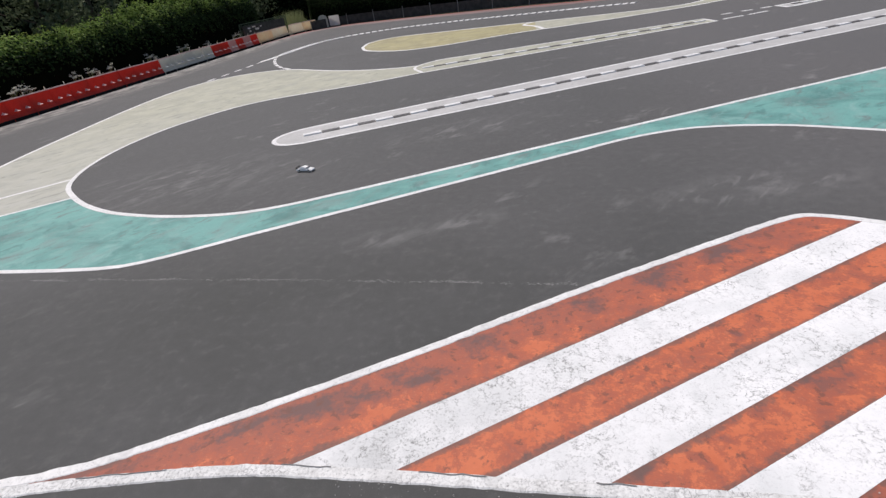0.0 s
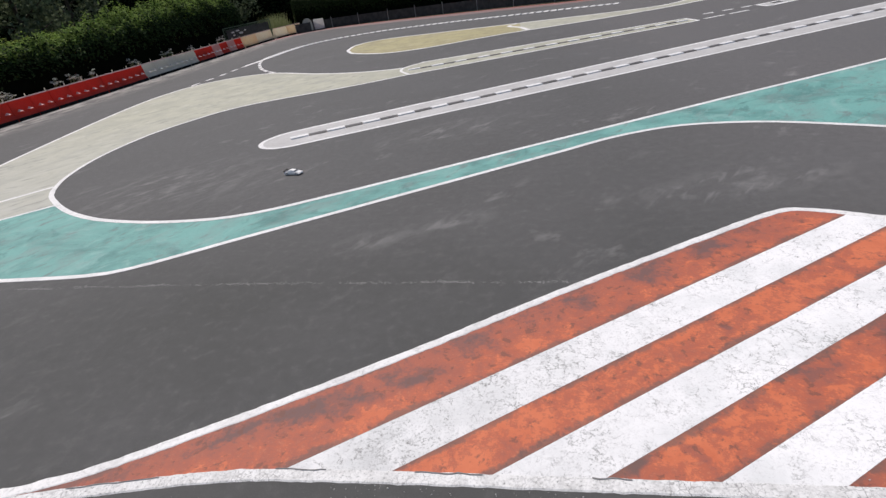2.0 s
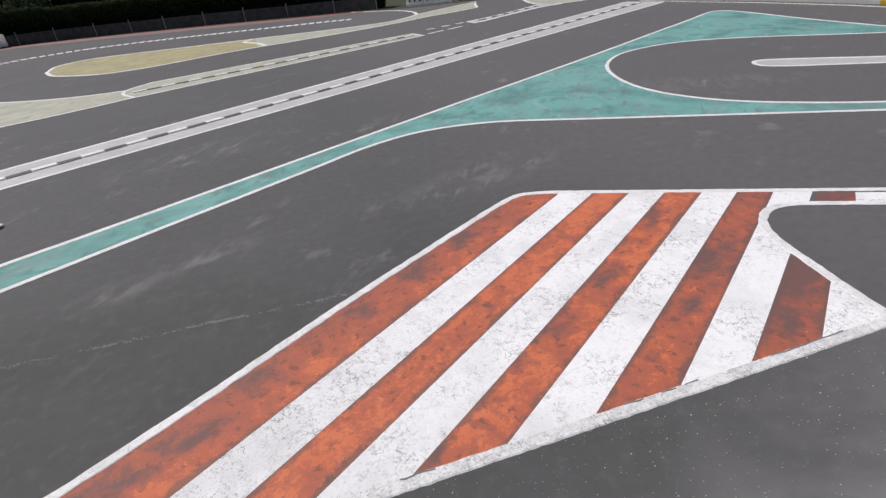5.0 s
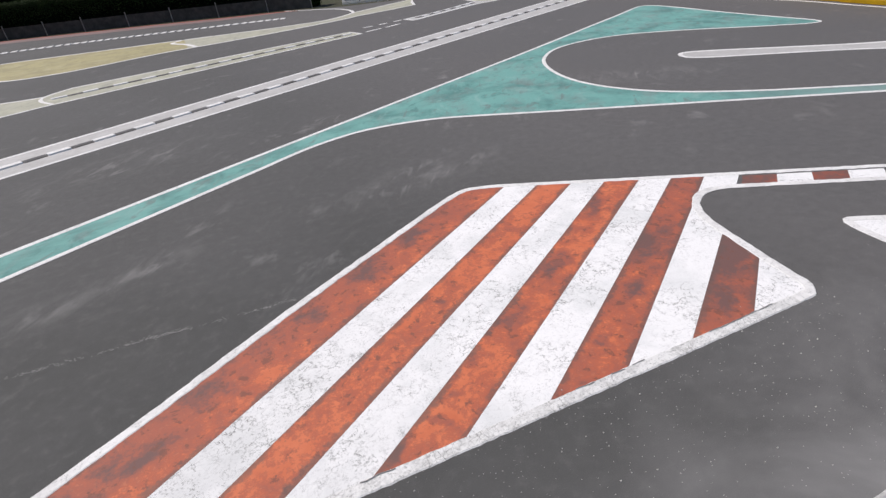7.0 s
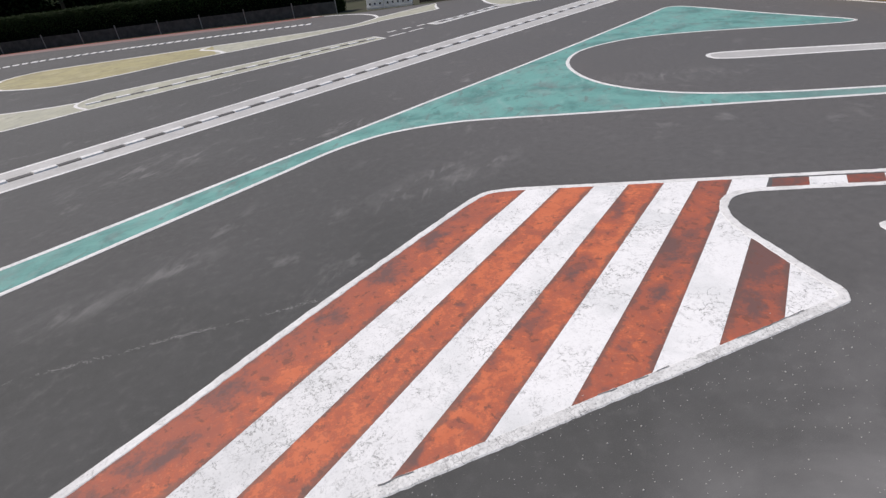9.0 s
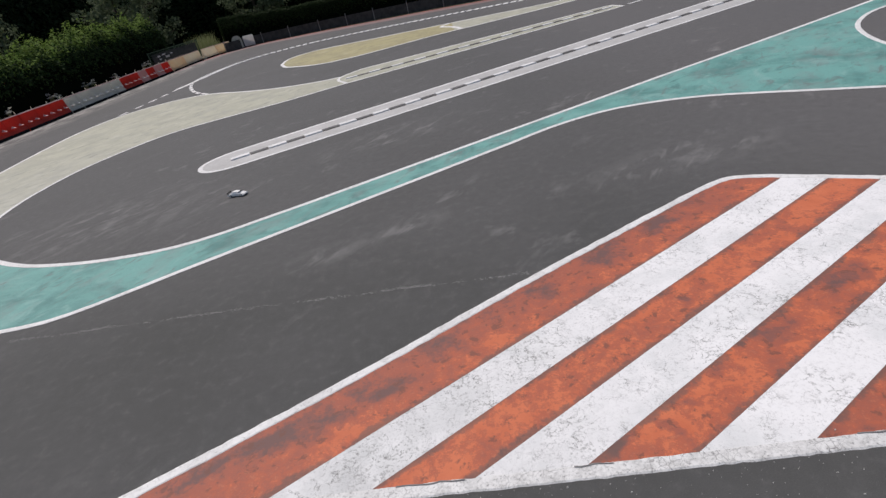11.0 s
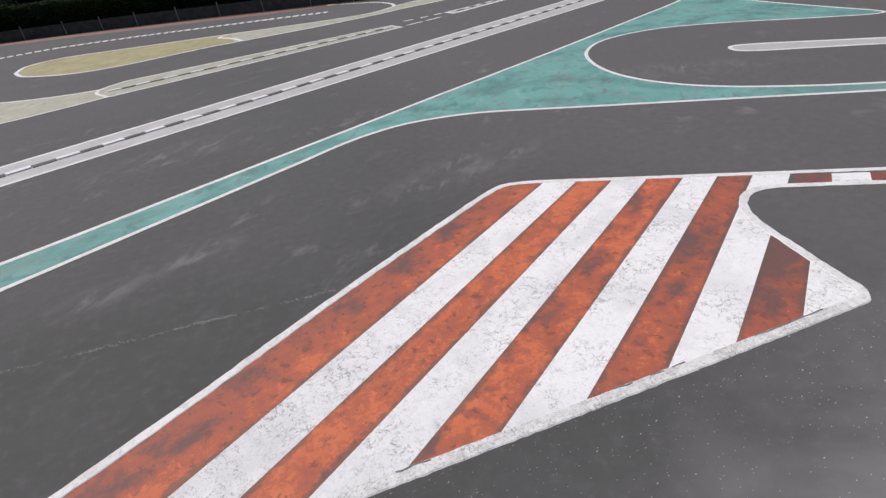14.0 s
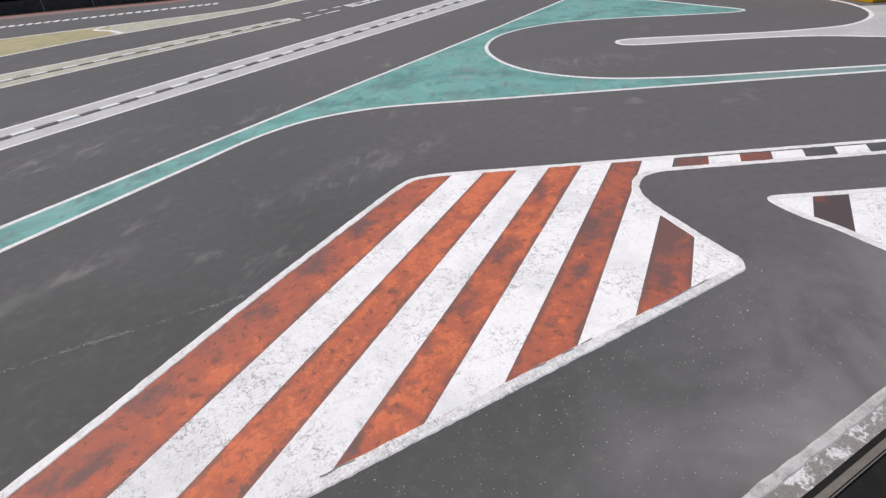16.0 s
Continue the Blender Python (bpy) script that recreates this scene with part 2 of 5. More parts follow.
def make_orange():
    """Orange stripe paint: rusty and greyed patches, and bare margins beside the white.
    The map "margin" holds the distances to both stripe edges, the map "wear" how worn the stretch is."""
    m, nt, b, co = shader("orange_paint", 0.74)

    def plane(name):
        u = nt.nodes.new("ShaderNodeUVMap")
        u.uv_map = name
        q = nt.nodes.new("ShaderNodeSeparateXYZ")
        nt.links.new(u.outputs[0], q.inputs[0])
        return q.outputs

    def calc(op, *args):
        c = nt.nodes.new("ShaderNodeMath")
        c.operation = op
        for k, v in enumerate(args):
            if isinstance(v, bpy.types.NodeSocket):
                nt.links.new(v, c.inputs[k])
            else:
                c.inputs[k].default_value = v
        return c.outputs[0]

    big = noise_tex(nt, stretched(nt, co, LANE, 0.85, 1.2), 1.45, 8, 0.62, 0.5)
    rag = noise_tex(nt, co, 26, 6, 0.7)
    fine = noise_tex(nt, co, 85, 3, 0.7)
    mott = noise_tex(nt, co, 5.2, 7, 0.66, 0.4)
    blot = noise_tex(nt, co, 8.0, 8, 0.66, 0.3)
    # patches that wheels have worn down to the brown undercoat
    wob = nt.nodes.new("ShaderNodeTexNoise")
    wob.inputs["Scale"].default_value, wob.inputs["Detail"].default_value = 3.5, 5
    nt.links.new(co, wob.inputs["Vector"])
    bent = nt.nodes.new("ShaderNodeVectorMath")
    bent.operation = "MULTIPLY_ADD"
    nt.links.new(wob.outputs["Color"], bent.inputs[0])
    bent.inputs[1].default_value = (0.60, 0.60, 0.0)
    nt.links.new(co, bent.inputs[2])
    zone = None
    for cx, cy, rx, ry in WORN_PATCHES:
        mp = nt.nodes.new("ShaderNodeMapping")
        mp.vector_type = "TEXTURE"
        mp.inputs["Location"].default_value, mp.inputs["Rotation"].default_value = (cx + 0.30, cy + 0.30, 0), (0, 0, 0.5)
        mp.inputs["Scale"].default_value = (rx, ry, 1)
        nt.links.new(bent.outputs[0], mp.inputs["Vector"])
        ln = nt.nodes.new("ShaderNodeVectorMath")
        ln.operation = "LENGTH"
        nt.links.new(mp.outputs[0], ln.inputs[0])
        v = ramp(nt, ln.outputs["Value"], ((0.25, 1.0), (1.75, 0.0)))
        zone = v if zone is None else mixed(nt, 1.0, zone, v, "LIGHTEN")
    w = calc("ADD", calc("ADD", calc("MULTIPLY", zone, 0.50), 0.07), plane("wear")[0])
    w = calc("ADD", w, calc("MULTIPLY", calc("SUBTRACT", big, 0.5), 0.90))
    w = calc("ADD", w, calc("MULTIPLY", calc("SUBTRACT", mott, 0.5), 1.25))
    w = calc("ADD", w, calc("MULTIPLY", calc("SUBTRACT", rag, 0.5), 0.95))
    col = mixed(nt, ramp(nt, noise_tex(nt, co, 5, 5, 0.6), ((0.35, 0.0), (0.68, 1.0))), (0.650, 0.180, 0.080), (0.560, 0.138, 0.060))
    col = mixed(nt, ramp(nt, fine, ((0.60, 0.0), (0.75, 0.45))), col, (0.62, 0.24, 0.13))
    col = mixed(nt, ramp(nt, w, ((-0.05, 0.0), (0.12, 0.85))), col, (0.415, 0.108, 0.060))
    col = mixed(nt, ramp(nt, w, ((0.18, 0.0), (0.31, 0.90))), col, (0.365, 0.106, 0.067))
    col = mixed(nt, ramp(nt, w, ((0.42, 0.0), (0.56, 0.85))), col, (0.235, 0.092, 0.072))
    col = mixed(nt, ramp(nt, w, ((0.66, 0.0), (0.82, 0.80))), col, (0.150, 0.085, 0.078))
    # crumbs of fresh paint left in the worn patches, and small dark spots
    crumb = mixed(nt, 1.0, ramp(nt, rag, ((0.565, 0.0), (0.61, 0.75))), ramp(nt, w, ((0.06, 0.0), (0.20, 1.0), (0.48, 0.5), (0.60, 0.0))), "MULTIPLY")
    col = mixed(nt, crumb, col, (0.56, 0.175, 0.085))
    spots = mixed(nt, 1.0, ramp(nt, blot, ((0.570, 0.0), (0.605, 0.72))), ramp(nt, w, ((-0.08, 0.0), (0.10, 1.0))), "MULTIPLY")
    col = mixed(nt, spots, col, (0.185, 0.075, 0.052))
    uv = plane("margin")
    d = calc("MINIMUM", uv[0], uv[1])
    d = calc("ADD", d, calc("MULTIPLY", calc("SUBTRACT", rag, 0.5), 0.15))
    d = calc("ADD", d, calc("MULTIPLY", calc("SUBTRACT", noise_tex(nt, co, 3.1, 6, 0.66), 0.5), 0.26))
    col = mixed(nt, ramp(nt, d, ((0.0, 0.74), (0.028, 0.58), (0.052, 0.0))), col, (0.135, 0.088, 0.078))
    coloured(nt, b, col)
    bumped(nt, b, rag, 0.35, 0.004)
    return m


def make_white():
    """Thick white paint, crazed: broken hairlines, chips and flecks, greyer where it has been driven on."""
    m, nt, b, co = shader("white_paint", 0.72)
    grey = noise_tex(nt, co, 1.3, 6, 0.62, 0.4)
    mid = noise_tex(nt, co, 13, 5, 0.65)
    fine = noise_tex(nt, co, 44, 5, 0.78)
    col = mixed(nt, ramp(nt, grey, ((0.47, 0.0), (0.70, 1.0))), (0.885, 0.878, 0.880), (0.70, 0.71, 0.71))
    col = mixed(nt, ramp(nt, mid, ((0.56, 0.0), (0.76, 0.4))), col, (0.64, 0.63, 0.625))
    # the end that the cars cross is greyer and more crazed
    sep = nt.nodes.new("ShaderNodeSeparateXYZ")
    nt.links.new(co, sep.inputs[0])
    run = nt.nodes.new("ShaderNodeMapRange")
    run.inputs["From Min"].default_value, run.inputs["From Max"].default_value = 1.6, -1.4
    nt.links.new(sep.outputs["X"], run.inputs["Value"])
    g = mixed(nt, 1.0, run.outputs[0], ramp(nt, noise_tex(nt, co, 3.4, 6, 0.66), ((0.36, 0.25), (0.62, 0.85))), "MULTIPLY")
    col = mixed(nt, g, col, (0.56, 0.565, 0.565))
    zone = ramp(nt, noise_tex(nt, co, 2.3, 5, 0.6, 0.3), ((0.42, 0.30), (0.62, 1.0)))
    chips = mixed(nt, 1.0, ramp(nt, fine, ((0.545, 0.0), (0.58, 1.0))), ramp(nt, mid, ((0.40, 0.25), (0.55, 1.0))), "MULTIPLY")
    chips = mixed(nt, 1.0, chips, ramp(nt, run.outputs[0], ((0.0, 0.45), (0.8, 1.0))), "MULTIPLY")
    col = mixed(nt, mixed(nt, 1.0, chips, zone, "MULTIPLY"), col, (0.31, 0.31, 0.305))
    for scale, wid, seed in ((7, 0.034, 0.0), (15, 0.060, 3.7)):
        wob = nt.nodes.new("ShaderNodeVectorMath")
        wob.operation = "MULTIPLY_ADD"
        nn = nt.nodes.new("ShaderNodeTexNoise")
        nn.inputs["Scale"].default_value, nn.inputs["Detail"].default_value, nn.inputs["Roughness"].default_value = scale * 0.8, 6, 0.7
        nt.links.new(co, nn.inputs["Vector"])
        nt.links.new(nn.outputs["Color"], wob.inputs[0])
        wob.inputs[1].default_value = (1.9 / scale, 1.9 / scale, 1.9 / scale)
        nt.links.new(co, wob.inputs[2])
        v = nt.nodes.new("ShaderNodeTexVoronoi")
        v.feature = "DISTANCE_TO_EDGE"
        v.inputs["Scale"].default_value = scale
        nt.links.new(wob.outputs[0], v.inputs["Vector"])
        line = ramp(nt, v.outputs["Distance"], ((0.0, 1.0), (wid, 0.0)))
        broken = ramp(nt, noise_tex(nt, stretched(nt, co, seed, 1, 1), scale * 0.9, 4, 0.6), ((0.45, 0.0), (0.54, 1.0)))
        zone = ramp(nt, noise_tex(nt, stretched(nt, co, seed + 1, 1, 1), 1.6, 4, 0.6), ((0.48, 0.08), (0.60, 1.0)))
        c = mixed(nt, 1.0, mixed(nt, 1.0, line, broken, "MULTIPLY"), zone, "MULTIPLY")
        col = mixed(nt, c, col, (0.15, 0.145, 0.14))
    coloured(nt, b, col)
    bumped(nt, b, mid, 0.35, 0.004)
    return m


def make_brushed(name, fresh, worn, pale, faded=None, ends=(), scar=0.45):
    """Paint rolled on in uneven coats, with scuffed swirls."""
    m, nt, b, co = shader(name, 0.76)
    coat = noise_tex(nt, stretched(nt, co, LANE, 0.95, 1.05), 0.8, 7, 0.66, 0.5)
    swirl = noise_tex(nt, stretched(nt, co, -0.9, 0.9, 1.15), 1.7, 8, 0.70, 0.7)
    fine = noise_tex(nt, co, 40, 4, 0.7)
    col = mixed(nt, ramp(nt, coat, ((0.44, 0.0), (0.66, 0.75))), fresh, worn)
    col = mixed(nt, ramp(nt, swirl, ((0.56, 0.0), (0.66, 0.7))), col, worn)
    col = mixed(nt, ramp(nt, swirl, ((0.36, 0.65), (0.46, 0.0))), col, pale)
    if faded:
        # one end of the island has lost most of its colour
        sep = nt.nodes.new("ShaderNodeSeparateXYZ")
        nt.links.new(co, sep.inputs[0])
        fade = []
        for axis, lo, hi in ends:
            mr = nt.nodes.new("ShaderNodeMapRange")
            mr.inputs["From Min"].default_value, mr.inputs["From Max"].default_value = lo, hi
            nt.links.new(sep.outputs[axis], mr.inputs["Value"])
            fade.append(mr.outputs[0])
        f = fade[0]
        for more in fade[1:]:
            f = mixed(nt, 1.0, f, more, "MULTIPLY")
        f = mixed(nt, 1.0, f, ramp(nt, swirl, ((0.35, 0.95), (0.65, 0.55))), "MULTIPLY")
        col = mixed(nt, f, col, faded)
    # thin spots and scrapes down to the ground
    thin = noise_tex(nt, stretched(nt, co, MARKS, 0.8, 1.2), 1.25, 8, 0.68, 0.4)
    col = mixed(nt, ramp(nt, thin, ((0.50, 0.0), (0.66, 0.55))), col, tuple((scar + 0.25) * v for v in faded or fresh))
    scrape = noise_tex(nt, stretched(nt, co, MARKS, 0.55, 1.6), 3.0, 7, 0.66, 0.6)
    col = mixed(nt, ramp(nt, scrape, ((0.570, 0.0), (0.66, 0.75))), col, tuple(scar * v for v in faded or fresh))
    col = mixed(nt, ramp(nt, fine, ((0.54, 0.0), (0.72, 0.4))), col, tuple(0.6 * v for v in worn))
    coloured(nt, b, col)
    bumped(nt, b, fine, 0.3, 0.004)
    return m


def make_plain(name, a, c, scale=3.0, rough=0.6, metal=0.0, bump=0.15):
    m, nt, b, co = shader(name, rough, metal)
    n1 = noise_tex(nt, co, scale, 5, 0.6)
    n2 = noise_tex(nt, co, scale * 11, 3, 0.6)
    col = mixed(nt, ramp(nt, n1, ((0.35, 0.0), (0.68, 1.0))), a, c)
    col = mixed(nt, ramp(nt, n2, ((0.5, 0.0), (0.75, 0.35))), col, tuple(0.6 * v for v in c))
    coloured(nt, b, col)
    bumped(nt, b, n2, bump, 0.004)
    return m


def make_plastic(name, a, c, glow=0.4):
    """Thin blow-moulded plastic: light from behind shines through it."""
    m = make_plain(name, a, c, 1.2, 0.5, 0, 0.1)
    nt = m.node_tree
    b = nt.nodes["Principled BSDF"]
    t = nt.nodes.new("ShaderNodeBsdfTranslucent")
    nt.links.new(b.inputs["Base Color"].links[0].from_socket, t.inputs["Color"])
    mx = nt.nodes.new("ShaderNodeMixShader")
    mx.inputs[0].default_value = glow
    nt.links.new(b.outputs[0], mx.inputs[1])
    nt.links.new(t.outputs[0], mx.inputs[2])
    nt.links.new(mx.outputs[0], nt.nodes["Material Output"].inputs["Surface"])
    return m


def make_leaf(name, a, c, through=0.25, dry=None):
    m, nt, b, co = shader(name, 0.75)
    b.inputs["Specular IOR Level"].default_value = 0.08
    g = nt.nodes.new("ShaderNodeNewGeometry").outputs["Random Per Island"]
    patch = noise_tex(nt, co, 0.8, 3, 0.5)
    col = mixed(nt, g, a, c)
    col = mixed(nt, ramp(nt, patch, ((0.4, 0.0), (0.7, 0.5))), col, dry or tuple(0.6 * v for v in a))
    coloured(nt, b, col)
    t = nt.nodes.new("ShaderNodeBsdfTranslucent")
    nt.links.new(col, t.inputs["Color"])
    mx = nt.nodes.new("ShaderNodeMixShader")
    mx.inputs[0].default_value = through
    nt.links.new(b.outputs[0], mx.inputs[1])
    nt.links.new(t.outputs[0], mx.inputs[2])
    nt.links.new(mx.outputs[0], nt.nodes["Material Output"].inputs["Surface"])
    return m


ASPHALT = make_asphalt()
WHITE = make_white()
LINE = make_paint("line_paint", (0.84, 0.83, 0.82), (0.58, 0.57, 0.56), 0.44, 0.74, 2.5, 0.3, 0.6)
KERB = make_paint("kerb_paint", (0.80, 0.795, 0.785), (0.54, 0.535, 0.525), 0.44, 0.62, 7.0, 0.95, 1.0)
ORANGE = make_orange()
DARK_RED = make_paint("dark_red_paint", (0.085, 0.065, 0.064), (0.22, 0.075, 0.055), 0.52, 0.66, 2.6, 0.0, 0.3)
RUST = make_paint("faded_red_paint", (0.30, 0.085, 0.055), (0.12, 0.085, 0.08), 0.42, 0.60, 2.6, 0.0, 0.5)
TEAL = make_brushed("teal_paint", (0.160, 0.385, 0.350), (0.060, 0.175, 0.165), (0.245, 0.440, 0.410), (0.225, 0.285, 0.275), (("X", 8.4, 11.0), ("Y", 8.6, 7.0)), 0.68)
STRAW = make_brushed("pale_yellow_paint", (0.445, 0.440, 0.345), (0.34, 0.335, 0.27), (0.53, 0.525, 0.445), (0.465, 0.462, 0.415), (("Y", 18.0, 9.0),))
OCHRE = make_brushed("ochre_paint", (0.40, 0.355, 0.18), (0.26, 0.235, 0.14), (0.47, 0.43, 0.27), scar=0.5)
GREY = make_paint("grey_paint", (0.54, 0.53, 0.52), (0.40, 0.39, 0.38), 0.42, 0.70, 1.4, 0.0, 0.45)
BLACK = make_paint("black_paint", (0.075, 0.072, 0.072), (0.16, 0.15, 0.15), 0.45, 0.72, 2.6, 0.0, 0.3)
PINK = make_paint("faded_pink_paint", (0.25, 0.145, 0.140), (0.16, 0.125, 0.125), 0.40, 0.64, 0.8, 0.0, 0.4)
RED_LINE = make_paint("red_line_paint", (0.42, 0.075, 0.050), (0.26, 0.085, 0.070), 0.44, 0.62, 1.6, 0.0, 0.3)
SOIL = make_plain("soil", (0.060, 0.055, 0.035), (0.035, 0.045, 0.018), 0.6, 0.95, 0, 0.6)
RED_PLASTIC = make_plastic("red_plastic", (0.88, 0.085, 0.045), (0.74, 0.060, 0.036), 0.55)
WHITE_PLASTIC = make_plastic("white_plastic", (0.93, 0.90, 0.80), (0.84, 0.80, 0.70), 0.45)
BEIGE_PLASTIC = make_plastic("beige_plastic", (0.94, 0.85, 0.68), (0.90, 0.72, 0.52), 0.7)
PINK_PLASTIC = make_plastic("faded_pink_plastic", (0.88, 0.50, 0.44), (0.76, 0.34, 0.29), 0.3)
OLIVE = make_plain("olive_board", (0.52, 0.52, 0.44), (0.42, 0.43, 0.35), 4, 0.7)
YELLOW_PLASTIC = make_plastic("yellow_plastic", (0.80, 0.50, 0.012), (0.70, 0.42, 0.012))
ORANGE_PLASTIC = make_plastic("orange_plastic", (0.74, 0.17, 0.06), (0.60, 0.14, 0.05))
# pale ledge colours with the sun's glint put in
PINK_LIT_LEDGE = make_plain("pink_lit_ledge", (0.92, 0.62, 0.55), (0.82, 0.50, 0.44), 8, 0.3, 0, 0.02)
LIT_LEDGE = make_plain("lit_ledge", (0.85, 0.80, 0.74), (0.70, 0.62, 0.55), 8, 0.25, 0, 0.02)
# also used where shadow, gaps and openings are put in as black
RUBBER_AND_SHADE = make_plain("black_rubber_and_shade", (0.014, 0.014, 0.014), (0.022, 0.021, 0.020), 8, 0.85)
RUBBER_AND_SHADE.node_tree.nodes["Principled BSDF"].inputs["Specular IOR Level"].default_value = 0.12
STEEL = make_plain("galvanised_steel", (0.34, 0.34, 0.33), (0.24, 0.23, 0.22), 5, 0.45, 0.6)
NET = make_plain("dark_netting", (0.040, 0.042, 0.038), (0.085, 0.082, 0.075), 2.5, 0.9)
TIMBER = make_plain("weathered_timber", (0.20, 0.18, 0.155), (0.13, 0.115, 0.10), 3, 0.9, 0, 0.4)
BARK = make_plain("bark", (0.085, 0.065, 0.048), (0.05, 0.04, 0.03), 4, 0.95, 0, 0.8)
# hedge leaves split: darkened for the shaded face, brightened for the sunlit top
SHADED_HEDGE_LEAF = make_leaf("shaded_hedge_leaf", (0.012, 0.026, 0.008), (0.056, 0.092, 0.030), 0.06)
LIT_TOP_LEAF = make_leaf("lit_top_leaf", (0.15, 0.255, 0.05), (0.29, 0.39, 0.11), 0.34)
MEADOW = make_leaf("meadow_leaf", (0.15, 0.21, 0.035), (0.26, 0.31, 0.085), 0.35)
DARK_LEAF = make_leaf("conifer_leaf", (0.016, 0.034, 0.009), (0.036, 0.058, 0.016), 0.10)
TREE_LEAF = make_leaf("tree_leaf", (0.090, 0.125, 0.066), (0.180, 0.215, 0.132), 0.30)
PETAL = make_leaf("petal", (0.72, 0.72, 0.66), (0.55, 0.58, 0.50), 0.3)
STALK = make_leaf("stalk", (0.24, 0.28, 0.12), (0.36, 0.38, 0.20), 0.35)
FLAKED = make_paint("flaked_white_paint", (0.70, 0.69, 0.69), (0.23, 0.215, 0.195), 0.43, 0.49, 8.0, 0.7, 0.9)
SMEARED = make_paint("smeared_white_paint", (0.52, 0.515, 0.505), (0.34, 0.335, 0.325), 0.46, 0.62, 5.0, 0.3, 0.6)
CREAM_PLASTIC = make_plastic("cream_plastic", (0.95, 0.92, 0.82), (0.92, 0.83, 0.68), 0.7)
JOINT = make_plain("joint_mortar", (0.25, 0.245, 0.24), (0.20, 0.195, 0.19), 3, 0.9, 0, 0.0)
CRACK = make_plain("crack_dirt", (0.17, 0.165, 0.16), (0.28, 0.275, 0.27), 9, 0.95, 0, 0.0)
GRIT = make_plain("grit", (0.62, 0.60, 0.56), (0.40, 0.38, 0.35), 30, 0.8)
TOP_LIP = make_plain("pale_lip_plastic", (0.82, 0.62, 0.57), (0.72, 0.54, 0.50), 1.5, 0.5)
CLEAN_WHITE = make_plastic("clean_white", (0.93, 0.92, 0.89), (0.88, 0.87, 0.84), 0.5)
SILVER = make_plain("silver_lacquer", (0.90, 0.89, 0.86), (0.82, 0.81, 0.79), 12, 0.5, 0.0, 0.02)
ROTTEN = make_plain("dark_timber", (0.085, 0.045, 0.040), (0.050, 0.032, 0.028), 3, 0.9, 0, 0.4)
GREEN_WIRE = make_plain("green_wire", (0.06, 0.11, 0.06), (0.09, 0.13, 0.08), 6, 0.6)
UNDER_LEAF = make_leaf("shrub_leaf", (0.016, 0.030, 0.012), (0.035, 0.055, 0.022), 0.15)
# near-black core: the shade between the leaves is put into its colour
SHADE_CORE = make_plain("hedge_shade_core", (0.006, 0.008, 0.004), (0.004, 0.005, 0.003), 2.0, 1.0)
SHADE_CORE.node_tree.nodes["Principled BSDF"].inputs["Specular IOR Level"].default_value = 0.02


# ---------------------------------------------------------------- building helpers
def part(name, bm, material, parent=None, label="", smooth=False):
    me = bpy.data.meshes.new(name)
    bm.to_mesh(me)
    bm.free()
    if smooth:
        for p in me.polygons:
            p.use_smooth = True
    me.materials.append(material)
    ob = new(name, me)
    if parent is not None:
        ob.parent = parent
    return tagged(ob, label)


def sheet(name, verts, faces, material, parent=None):
    me = bpy.data.meshes.new(name)
    me.from_pydata(verts, [], faces)
    me.materials.append(material)
    ob = new(name, me)
    if parent is not None:
        ob.parent = parent
    return ob


def thing(name, label, category, group="", kind="", at=None):
    ob = new(name)
    ob.empty_display_size = 0.2
    if at is not None:
        ob.matrix_world = at
    return tagged(ob, label, category, group, kind)


def box(bm, x0, x1, y0, y1, z0, z1, bevel=0.0):
    r = bmesh.ops.create_cube(bm, size=1.0, matrix=Matrix.Translation(((x0 + x1) / 2, (y0 + y1) / 2, (z0 + z1) / 2))
                              @ Matrix.Diagonal((x1 - x0, y1 - y0, z1 - z0, 1)))
    if bevel:
        es = {e for v in r["verts"] for e in v.link_edges}
        bmesh.ops.bevel(bm, geom=list(es), offset=bevel, segments=2, affect="EDGES")
    return bm


def tube(bm, a, b, r0, r1=None, n=8):
    a, b = Vector(a), Vector(b)
    d = b - a
    m = Matrix.Translation((a + b) / 2) @ d.to_track_quat("Z", "Y").to_matrix().to_4x4()
    bmesh.ops.create_cone(bm, cap_ends=True, segments=n, radius1=r0, radius2=r0 if r1 is None else r1, depth=d.length, matrix=m)
    return bm


def smooth(pts, step=0.3, closed=False):
    """A Catmull-Rom curve through a few plan points."""
    p = [Vector(q) for q in pts]
    n = len(p)
    out = []
    for i in range(n if closed else n - 1):
        a, b = p[i], p[(i + 1) % n]
        p0 = p[i - 1] if (i or closed) else a * 2 - b
        p3 = p[(i + 2) % n] if (closed or i + 2 < n) else b * 2 - a
        k = max(2, int((b - a).length / step))
        for j in range(k):
            s = j / k
            out.append(0.5 * (2 * a + (b - p0) * s + (2 * p0 - 5 * a + 4 * b - p3) * s * s + (3 * a - p0 - 3 * b + p3) * s ** 3))
    if not closed:
        out.append(p[-1])
    return out


def straight(a, b, step=0.4):
    a, b = Vector(a), Vector(b)
    k = max(1, int((b - a).length / step))
    return [a.lerp(b, i / k) for i in range(k + 1)]


